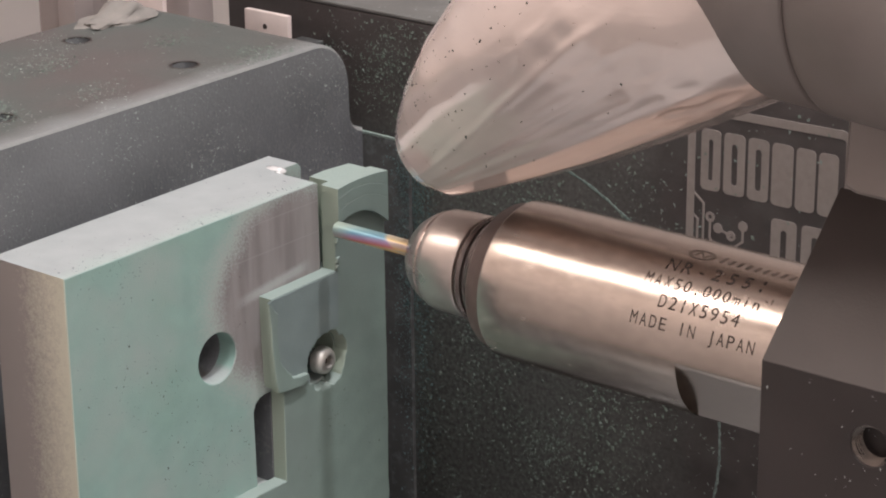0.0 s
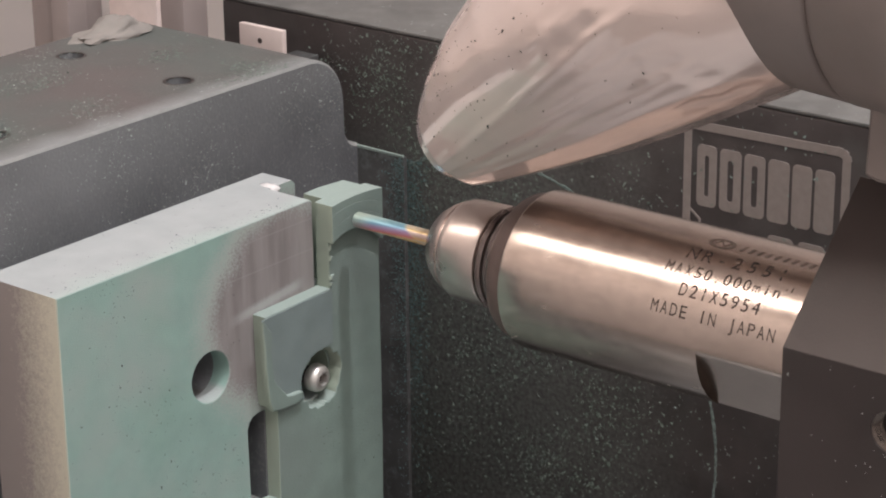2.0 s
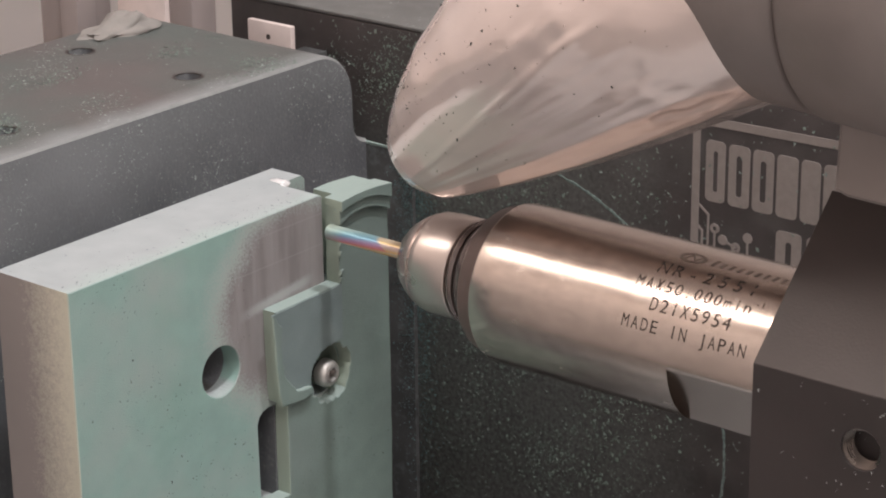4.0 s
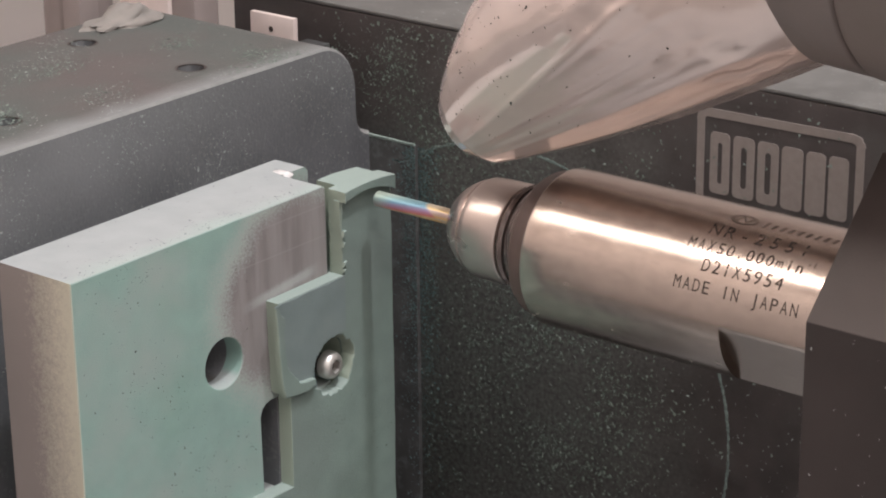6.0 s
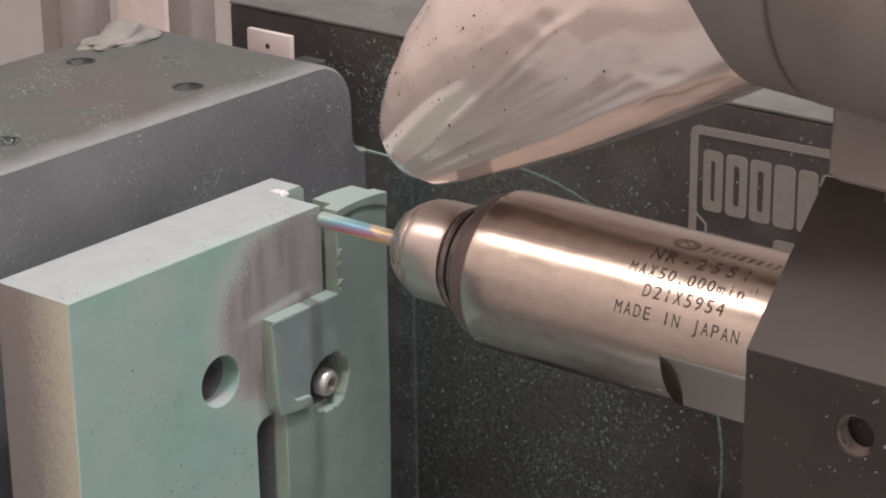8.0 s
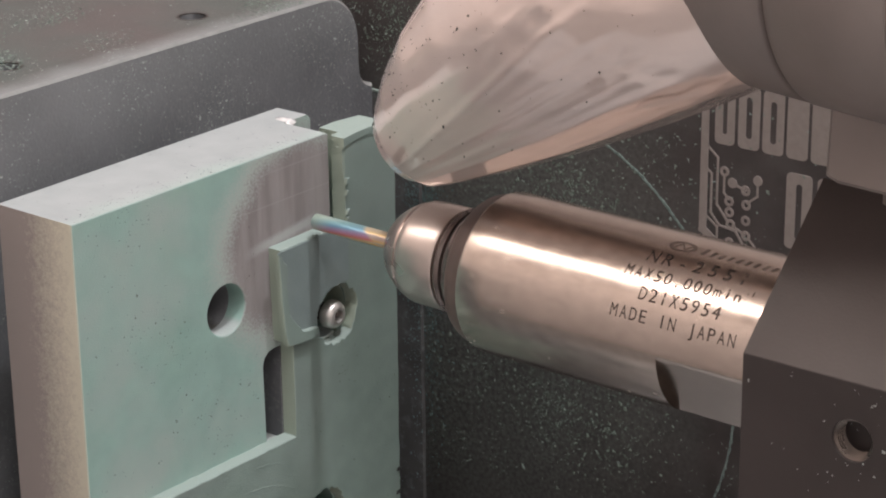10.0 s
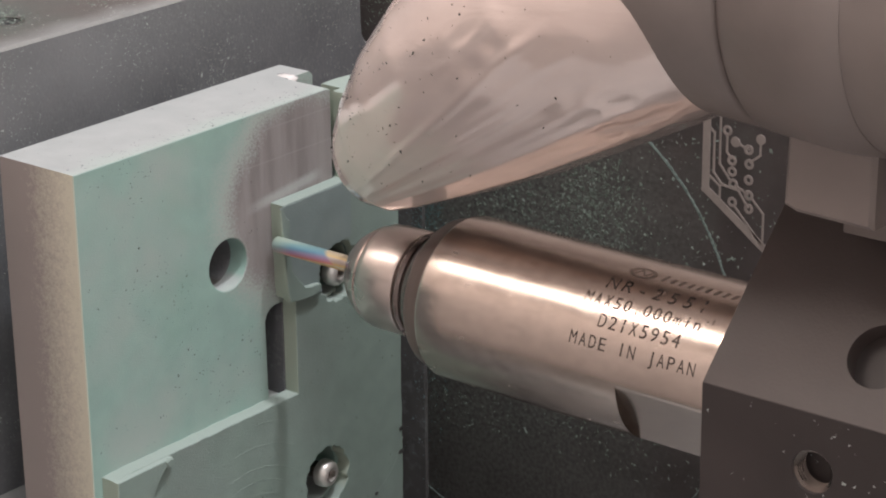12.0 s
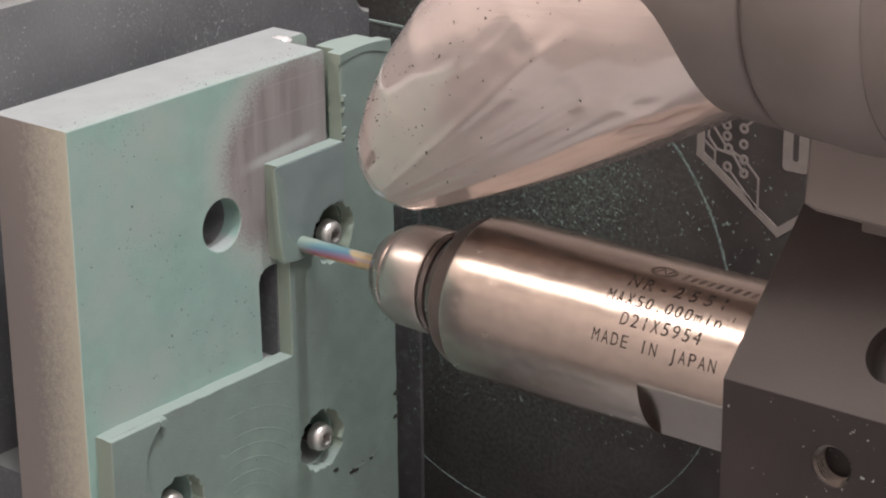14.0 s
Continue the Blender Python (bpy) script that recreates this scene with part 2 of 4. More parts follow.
def crease(nt, tc, b, strength, scale):
    """Long soft creases along the nozzle."""
    mp = nt.nodes.new("ShaderNodeMapping")
    mp.inputs["Rotation"].default_value = (0, radians(32), 0)
    mp.inputs["Scale"].default_value = (0.22, 1, 1)
    nt.links.new(tc.outputs["Object"], mp.inputs[0])
    a = nt.nodes.new("ShaderNodeTexNoise")
    a.inputs["Scale"].default_value, a.inputs["Detail"].default_value, a.inputs["Distortion"].default_value = scale, 4, 0.9
    nt.links.new(mp.outputs[0], a.inputs["Vector"])
    bn = nt.nodes.new("ShaderNodeBump")
    bn.inputs["Strength"].default_value, bn.inputs["Distance"].default_value = strength, 0.004
    nt.links.new(a.outputs[0], bn.inputs["Height"])
    nt.links.new(bn.outputs[0], b.inputs["Normal"])


def film_material():
    """Silvery film pulled tight, glossy, with creases and small crinkles."""
    m, nt, b, col, blend, ramp, noise_node, tc = material("silver_film", (0.93, 0.775, 0.715), 0.15, 0.50, 0.05, 60, 0.0, 900, (0.72, 0.63, 0.60), 40, 0.45, 0.75, coat=0.6, stretch=(0.45, 1, 1))
    crease(nt, tc, b, 0.045, 130)
    return m


def tool_material():
    """Rainbow-tinted carbide coating: bands of colour round and along the shank."""
    m, nt, b, col, blend, ramp, noise_node, tc = material("rainbow_coated_carbide", (0.5, 0.4, 0.4), 0.35, 0.35, 0.05, 300, 0.0)
    s = coords(nt, tc)
    v = calc(nt, "ADD", calc(nt, "MULTIPLY", calc(nt, "SUBTRACT", s.outputs[2], 0.0125), 260.0), calc(nt, "MULTIPLY", calc(nt, "ADD", s.outputs[0], 0.052), -18.0))
    v = calc(nt, "ADD", v, 0.55)
    r = nt.nodes.new("ShaderNodeValToRGB")
    els = r.color_ramp.elements
    for pos, c in ((0.0, (0.55, 0.30, 0.12)), (0.22, (0.80, 0.46, 0.14)), (0.32, (0.78, 0.62, 0.36)), (0.42, (0.72, 0.24, 0.22)), (0.56, (0.46, 0.26, 0.42)), (0.74, (0.16, 0.32, 0.44)), (0.88, (0.24, 0.40, 0.42)), (1.0, (0.52, 0.60, 0.52))):
        e = els[0] if pos == 0.0 else els[-1] if pos == 1.0 else els.new(pos)
        e.position, e.color = pos, (*c, 1)
    nt.links.new(v, r.inputs[0])
    tip = ramp(calc(nt, "MULTIPLY", calc(nt, "ADD", s.outputs[0], 0.0594), 100.0), 0.10, 0.42, (1, 1, 1), (0, 0, 0))
    shade = blend(calc(nt, "MULTIPLY", tip, 0.75), r.outputs[0], (0.34, 0.42, 0.36))
    butt = ramp(calc(nt, "ADD", calc(nt, "MULTIPLY", calc(nt, "ADD", s.outputs[0], 0.0470), 150.0), calc(nt, "MULTIPLY", calc(nt, "SUBTRACT", s.outputs[2], 0.0125), 250.0)), 0.0, 0.12, (0, 0, 0), (1, 1, 1))
    streak = ramp(calc(nt, "FRACT", calc(nt, "MULTIPLY", calc(nt, "SUBTRACT", s.outputs[2], 0.0100), 900.0)), 0.1, 0.6, (0.80, 0.56, 0.22), (0.62, 0.50, 0.42))
    nt.links.new(blend(calc(nt, "MULTIPLY", butt, 0.8), shade, streak), b.inputs["Base Color"])
    return m


M["fixture"] = dusty_lit_edges(*M["fixture"])


def thrown_dust(m, nt, b, col, blend, ramp, noise_node, tc):
    """A film of fine green dust thrown on the panel round the cutter's place."""
    s = coords(nt, tc)
    dx = calc(nt, "MULTIPLY", calc(nt, "ADD", s.outputs[0], 0.074), 1 / 0.038)
    dz = calc(nt, "MULTIPLY", calc(nt, "SUBTRACT", s.outputs[2], 0.054), 1 / 0.056)
    r2 = calc(nt, "ADD", calc(nt, "MULTIPLY", dx, dx), calc(nt, "MULTIPLY", dz, dz))
    r2 = calc(nt, "MULTIPLY", calc(nt, "ADD", r2, calc(nt, "MULTIPLY", noise_node(60, 8).outputs[0], 1.2)), 0.4)
    k = ramp(r2, 0.25, 0.95, (1, 1, 1), (0, 0, 0))
    grit = ramp(noise_node(1100, 8).outputs[0], 0.36, 0.76, (0.064, 0.065, 0.062), (0.170, 0.182, 0.170))
    nt.links.new(blend(calc(nt, "MULTIPLY", k, 0.8), col, grit), b.inputs["Base Color"])
    return m


M["panel"] = thrown_dust(*M["panel"])
M["block"], M["plate"], M["film"], M["tool"] = block_material(), plate_material(), film_material(), tool_material()

# ---- mesh helpers; all sizes here in millimetres ----
U = 0.001
TABLE, HEAD = [], []     # things carried by the table, things carried by the spindle head


def thing(name, base, label, category, carrier=None, group="", kind=""):
    """An Empty at the thing's base (mm); carrier: the list of things that move together."""
    ob = new(name)
    ob.empty_display_size = 0.005
    ob.location = (base[0] * U, base[1] * U, base[2] * U + Z0)
    ob["base"] = tuple(base)
    tagged(ob, label, category, group, kind)
    if carrier is not None:
        carrier.append(ob)
    return ob


def mesh_of(name, shape, mat, base, smooth=35.0):
    verts, faces = shape
    me = bpy.data.meshes.new(name)
    me.from_pydata([((v[0] - base[0]) * U, (v[1] - base[1]) * U, (v[2] - base[2]) * U) for v in verts], [], faces)
    bm = bmesh.new()
    bm.from_mesh(me)
    if len(bm.verts) < 20000:
        bmesh.ops.remove_doubles(bm, verts=bm.verts, dist=5e-7)
    bmesh.ops.recalc_face_normals(bm, faces=bm.faces)
    bm.to_mesh(me)
    bm.free()
    me.materials.append(mat)
    if smooth:
        me.polygons.foreach_set("use_smooth", [True] * len(me.polygons))
        me.set_sharp_from_angle(angle=radians(smooth))
    return me


def root_of(ob):
    while ob.parent:
        ob = ob.parent
    return ob


def part(name, shape, mat, parent, label="", smooth=35.0):
    ob = new(name, mesh_of(name, shape, mat, root_of(parent)["base"], smooth))
    ob.parent = parent
    return tagged(ob, label)


def join(*shapes):
    verts, faces = [], []
    for v, f in shapes:
        o = len(verts)
        verts += list(v)
        faces += [tuple(i + o for i in q) for q in f]
    return verts, faces


def box(x0, x1, y0, y1, z0, z1, bevel=0.3):
    """A box with bevelled edges."""
    bm = bmesh.new()
    bmesh.ops.create_cube(bm, size=1.0)
    for v in bm.verts:
        v.co = ((x0 + x1) / 2 + v.co.x * (x1 - x0), (y0 + y1) / 2 + v.co.y * (y1 - y0), (z0 + z1) / 2 + v.co.z * (z1 - z0))
    if bevel:
        bmesh.ops.bevel(bm, geom=bm.edges[:], offset=bevel, segments=2, affect="EDGES", profile=0.5)
    return from_bm(bm)


def from_bm(bm):
    bm.verts.ensure_lookup_table()
    out = [tuple(v.co) for v in bm.verts], [tuple(v.index for v in f.verts) for f in bm.faces]
    bm.free()
    return out


def extrude(loops, a, b, axis=0, edge=0.15):
    """A flat shape with holes, drawn in the two other axes, made solid from a to b along an axis, its far rim chamfered by edge."""
    from mathutils.geometry import tessellate_polygon
    flat = [[Vector((p[0], p[1], 0)) for p in lp] for lp in loops]
    tris = tessellate_polygon(flat)
    pts = [p for lp in loops for p in lp]

    def inset(lp, sign):
        out = []
        n = len(lp)
        area = sum(lp[i][0] * lp[(i + 1) % n][1] - lp[(i + 1) % n][0] * lp[i][1] for i in range(n))
        s = sign if area > 0 else -sign
        for i in range(n):
            p, q, r = Vector(lp[i - 1]), Vector(lp[i]), Vector(lp[(i + 1) % n])
            d0, d1 = (q - p).normalized(), (r - q).normalized()
            t = d0 + d1
            t = t.normalized() if t.length > 1e-6 else d0
            k = 1 / max(0.5, t.dot(d0))
            out.append((q.x - t.y * edge * s * k, q.y + t.x * edge * s * k))
        return out
    rim = [p for j, lp in enumerate(loops) for p in inset(lp, 1 if j == 0 else -1)]

    def place(p, h):
        return (h, p[0], p[1]) if axis == 0 else (p[0], h, p[1]) if axis == 1 else (p[0], p[1], h)
    n = len(pts)
    sgn = 1 if b > a else -1
    verts = [place(p, a) for p in pts] + [place(p, b - edge * sgn) for p in pts] + [place(p, b) for p in rim]
    faces = [tuple(t) for t in tris] + [tuple(i + 2 * n for i in t) for t in tris]
    o = 0
    for lp in loops:
        m = len(lp)
        for i in range(m):
            j = (i + 1) % m
            for lv in (0, 1):
                faces.append((lv * n + o + i, lv * n + o + j, (lv + 1) * n + o + j, (lv + 1) * n + o + i))
        o += m
    return verts, faces


def lathe(profile, y, z, seg=96, caps=True, clip=None):
    """Turned shape about an axis along x: rows of (x, radius). clip(x, angle, r) may change a radius."""
    verts, faces = [], []
    for x, r in profile:
        for i in range(seg):
            a = 2 * math.pi * i / seg
            rr = clip(x, a, r) if clip else r
            verts.append((x, y - rr * math.cos(a), z + rr * math.sin(a)))
    for k in range(len(profile) - 1):
        for i in range(seg):
            j = (i + 1) % seg
            faces.append((k * seg + i, k * seg + j, (k + 1) * seg + j, (k + 1) * seg + i))
    if caps:
        faces += [tuple(range(seg)), tuple(range((len(profile) - 1) * seg, len(profile) * seg))]
    return verts, faces


def arc(cy, cz, r, a0, a1, n, rough=0.0, seed=0):
    """Points on a circle, degrees from the first axis; rough: ragged by this many mm."""
    rnd = random.Random(seed)
    out = []
    for i in range(n):
        a = radians(a0 + (a1 - a0) * i / (n - 1 if a1 - a0 < 360 else n))
        q = r + rnd.uniform(-rough, rough)
        out.append((cy + q * math.cos(a), cz + q * math.sin(a)))
    return out


def ragged(p, q, n, rough, seed):
    """n points from p towards q (q left out), shifted at random across the line."""
    rnd = random.Random(seed)
    d = (Vector(q) - Vector(p))
    t = Vector((-d.y, d.x)).normalized()
    return [tuple(Vector(p) + d * (i / n) + t * (rnd.uniform(-rough, rough) if i else 0)) for i in range(n)]


# ---- room ----
def room():
    def slab(name, x0, x1, y0, y1, z0, z1, mat):
        me = mesh_of(name, box(x0, x1, y0, y1, z0, z1, 0), mat, (0, 0, 0), 0)
        return tagged(new(name, me), kind="structure")
    slab("floor", -1700, 1700, -1700, 1700, -60, 0, M["floor"])
    slab("ceiling", -1700, 1700, -1700, 1700, 2500, 2560, M["ceiling"])
    slab("wall_north", -1700, 1700, 1600, 1700, 0, 2500, M["wall"])
    slab("wall_east", 1600, 1700, -1500, 1600, 0, 2500, M["wall"])
    slab("wall_west", -1700, -1600, -1500, 1600, 0, 2500, M["wall"])
    slab("wall_south", -1700, 1700, -1600, -1500, 0, 2500, M["wall"])


room()


def bench():
    b = thing("workbench", (0, 0, 700 - Z0 * 1000), "plain blue-grey laminate workbench carrying the milling machine", "workbench")
    z = 700 - Z0 * 1000
    part("worktop", box(-500, 500, -150, 600, z - 40, z, 2), M["bench"], b)
    for x in (-460, 460):
        for y in (-110, 560):
            part("leg", box(x - 25, x + 25, y - 25, y + 25, -Z0 * 1000, z - 40, 2), M["post"], b)


bench()


def machine_base():
    z = 700 - Z0 * 1000
    b = thing("mill_stand", (60, 230, z), "black painted cast stand of a small mill", "machine")
    part("column", box(-60, 190, 190.5, 260, z, -30, 2), M["panel"], b)
    part("saddle", box(100, 240, 20, 190, z, -66, 2), M["mount"], b)


machine_base()


# ---- things on the table ----
def circle_loop(cy, cz, r, n=40, rough=0.0, seed=1):
    return arc(cy, cz, r, 0, 360, n, rough, seed)


HOLE = (31.1, -23.0, 4.25)
SLOT = [(39.2, -49.5), (39.0, -35.2), (39.5, -34.0), (40.4, -33.3), (41.6, -33.0), (43.4, -33.0), (43.4, -49.5)]


def workpiece():
    base = (-8, 28, -100)
    w = thing("workpiece_block", base, "dusted pale green tooling-board block with drilled hole and slot", "workpiece", TABLE)
    hole = circle_loop(*HOLE)
    front = [(0, 0), (0, -100)] + [(56.2, -100), (56.2, -0.4), (55.6, 0)]
    back = [(0, 0), (0, -100), (62.2, -100), (62.2, -0.8), (61.4, 0)]
    notch = [(56.2, -34.2)] + arc(54.3, -30.4, 4.55, 294, 66, 24) + [(56.2, -26.6)]
    front = front[:3] + notch + front[3:]
    wells = [circle_loop(50.0, -66.1, 5.0, 30), circle_loop(16.5, -65.2, 4.9, 30)]
    body = join(extrude([front, hole, SLOT] + wells, -9.2, 0.0), extrude([back, hole, SLOT], -9.2, -15.9))
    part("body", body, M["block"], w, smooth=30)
    # dark sleeve standing in for the shade deep in the bore
    shading = lathe([(-15.8, 4.24), (-15.8, 4.12), (-3.9, 4.12), (-3.6, 4.24)], 0, 0, 40, False)
    part("hole_shading", ([(v[0], HOLE[0] + v[1], HOLE[1] + v[2]) for v in shading[0]], shading[1]), M["fixture"], w, "dark sleeve for the shade inside the bore")
    bm = bmesh.new()
    bmesh.ops.create_icosphere(bm, subdivisions=3, radius=1.0)
    for v in bm.verts:
        c = v.co * (1 + 0.25 * noise.noise(v.co * 1.7))
        v.co = (-10.2 + c.x * 2.2, 57.2 + c.y * 1.3, -0.5 + c.z * 0.9)
    part("glue_bead", from_bm(bm), M["glue"], w, "glossy whitish glue bead", smooth=60)
    # thin strip added to darken the slot's visible wall
    part("slot_darkener", extrude([[(43.0, -49.4), (43.0, -33.2), (43.38, -33.2), (43.38, -49.4)]], -15.0, -0.12, 0, 0.02), M["fixture"], w, "grey strip added to darken the slot's wall")


workpiece()

BOLTS = [(55.3, -31.2), (51.6, -66.6), (16.0, -65.4)]


def milled_plate():
    base = (2, 50, -100)
    p = thing("milled_plate", base, "milled green board plate with ragged pockets and raised pads", "workpiece", TABLE)
    pockets = [circle_loop(54.3, -30.4, 5.0, 46, 0.34, 5), circle_loop(50.0, -66.1, 5.3, 46, 0.34, 6), circle_loop(16.5, -65.2, 5.2, 46, 0.36, 7)]
    outline = [(69.8, -0.95), (66.0, -0.5), (61.0, -0.6), (57.05, -0.8)] + ragged((57.05, -0.8), (57.05, -15.2), 12, 0.14, 8) + [(57.0, -15.3), (41.2, -15.5)] \
        + ragged((41.2, -15.5), (41.6, -31.4), 6, 0.08, 9) + [(41.8, -31.6), (43.4, -31.9), (43.4, -48.5)] + ragged((43.3, -48.6), (2.2, -48.4), 26, 0.08, 10) \
        + [(1.8, -48.6), (1.6, -100), (69.6, -100)] + ragged((69.65, -99.9), (69.8, -1.1), 40, 0.10, 11)
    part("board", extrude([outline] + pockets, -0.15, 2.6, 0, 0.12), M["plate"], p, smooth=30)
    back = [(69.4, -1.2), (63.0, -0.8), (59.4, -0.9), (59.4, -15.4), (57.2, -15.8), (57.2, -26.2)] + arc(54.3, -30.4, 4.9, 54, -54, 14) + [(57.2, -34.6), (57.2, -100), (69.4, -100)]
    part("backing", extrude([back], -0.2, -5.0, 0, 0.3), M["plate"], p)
    # raised pad round the upper screw
    pad = [(55.6, -15.2)] + ragged((55.2, -15.2), (39.7, -15.35), 12, 0.10, 12) + ragged((39.6, -15.5), (40.4, -22.0), 6, 0.16, 13) + ragged((40.9, -22.3), (40.6, -27.5), 4, 0.3, 14) \
        + [(42.6, -29.6), (43.6, -31.6), (46.5, -32.2), (49.3, -32.3)]
    pad += [q for q in reversed(arc(54.3, -30.4, 5.05, 104, 196, 14, 0.12, 15))]
    pad = [(57.6, -15.3)] + [(min(57.6, a + 0.75), b - 0.35) for a, b in pad[:-14]] + pad[-14:] + [(57.4, -25.2)]
    part("raised_pad", extrude([pad], 2.5, 2.68, 0, 0.05), M["pad"], p, "smooth blue-grey pad")
    # crust left standing round the milled hollow
    crust = [(39.7, -15.5)] + ragged((39.7, -15.6), (40.9, -31.4), 9, 0.10, 12) + [(41.4, -31.8), (43.6, -32.2), (47.2, -32.4), (49.0, -31.7), (48.9, -30.9)] \
        + ragged((48.7, -30.7), (45.2, -30.3), 3, 0.12, 13) + ragged((45.0, -30.2), (42.2, -26.6), 5, 0.16, 14) + ragged((42.1, -26.4), (41.5, -20.2), 6, 0.18, 18) + [(42.0, -18.7), (41.9, -17.9), (41.1, -17.2), (40.6, -16.2)]
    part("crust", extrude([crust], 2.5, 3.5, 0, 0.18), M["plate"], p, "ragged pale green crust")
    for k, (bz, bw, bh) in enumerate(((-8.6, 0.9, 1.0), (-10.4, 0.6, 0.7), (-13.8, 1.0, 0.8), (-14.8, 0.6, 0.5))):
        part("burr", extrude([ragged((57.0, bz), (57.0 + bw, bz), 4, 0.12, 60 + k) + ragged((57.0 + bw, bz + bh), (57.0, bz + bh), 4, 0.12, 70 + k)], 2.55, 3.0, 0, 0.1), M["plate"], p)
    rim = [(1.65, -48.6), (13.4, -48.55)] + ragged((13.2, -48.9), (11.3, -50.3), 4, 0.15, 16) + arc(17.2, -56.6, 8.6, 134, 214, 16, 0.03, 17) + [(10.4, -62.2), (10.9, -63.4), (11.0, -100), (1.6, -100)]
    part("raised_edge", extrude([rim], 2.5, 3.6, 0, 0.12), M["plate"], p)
    part("crumb", extrude([arc(12.6, -49.3, 0.9, 0, 360, 12, 0.25, 19)], 3.2, 3.75, 0, 0.25), M["plate"], p)
    # ridges that the cutter's passes have left, and a scored ring with torn bits
    for k, (q, a0, a1) in enumerate(((25.6, 68, 84), (21.8, 56, 98), (18.0, 50, 104), (15.7, 46, 106), (13.3, 42, 108), (11.0, 40, 108), (8.7, 40, 108), (6.4, 40, 108))):
        band = arc(31, -76, q, a0, a1, 26, 0.03, 80 + k) + arc(31, -76, q - 0.22, a1, a0, 26, 0.05, 90 + k)
        part("ridge", extrude([band], 2.5, 2.632, 0, 0.015), M["plate"], p)
    score = arc(58.5, -63.2, 11.6, -14, -100, 24, 0.06, 61) + arc(58.5, -63.2, 11.3, -100, -14, 24, 0.06, 62)
    part("score", extrude([score], 2.5, 2.63, 0, 0.02), M["plate"], p)
    for k, (cy, cz, q) in enumerate(((53.2, -72.9, 0.45), (57.6, -74.7, 0.5), (58.6, -74.8, 0.35), (62.4, -74.0, 0.3), (69.2, -68.6, 0.45), (69.3, -64.2, 0.4))):
        part("torn_bit", extrude([[(a, cz + (b - cz) * 0.6) for a, b in arc(cy, cz, q * 1.5, 0, 360, 12, q * 0.4, 63 + k)]], 2.5, 2.75, 0, 0.05), M["dark_chip"], p)
    return p


milled_plate()


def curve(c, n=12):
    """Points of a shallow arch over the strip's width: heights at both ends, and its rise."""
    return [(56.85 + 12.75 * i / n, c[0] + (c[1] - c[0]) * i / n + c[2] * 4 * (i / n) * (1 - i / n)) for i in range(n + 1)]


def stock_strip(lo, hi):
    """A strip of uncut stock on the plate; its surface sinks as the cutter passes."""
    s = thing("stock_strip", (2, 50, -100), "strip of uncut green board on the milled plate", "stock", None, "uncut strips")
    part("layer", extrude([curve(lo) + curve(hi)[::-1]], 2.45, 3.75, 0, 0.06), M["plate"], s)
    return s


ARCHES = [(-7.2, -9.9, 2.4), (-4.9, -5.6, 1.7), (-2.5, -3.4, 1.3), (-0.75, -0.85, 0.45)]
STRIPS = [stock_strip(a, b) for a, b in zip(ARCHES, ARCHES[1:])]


def socket_screw(y, z):
    s = thing("socket_screw", (0.2, y, z), "small steel socket screw sunk in a ragged pocket", "screw", TABLE, "screws of the plate")
    prof = [(0.0, 2.4), (1.1, 2.4), (1.7, 2.15), (2.1, 1.75), (2.25, 1.35)]
    head = lathe([(a - 0.1, r) for a, r in prof], y, z, 40, False)
    part("shank", lathe([(-9.1, 1.5), (0.3, 1.5)], y, z, 24), M["thread"], s)
    part("head", head, M["screw"], s)
    hexa = [(y + 1.1 * math.cos(radians(60 * i + 15)), z + 1.1 * math.sin(radians(60 * i + 15))) for i in range(6)]
    part("socket", extrude([circle_loop(y, z, 1.36, 30), hexa], 0.8, 2.15, 0, 0.05), M["screw"], s)
    part("socket_floor", extrude([circle_loop(y, z, 1.3, 24)], 0.6, 0.9, 0, 0.02), M["neck"], s)


for yz in BOLTS:
    socket_screw(*yz)


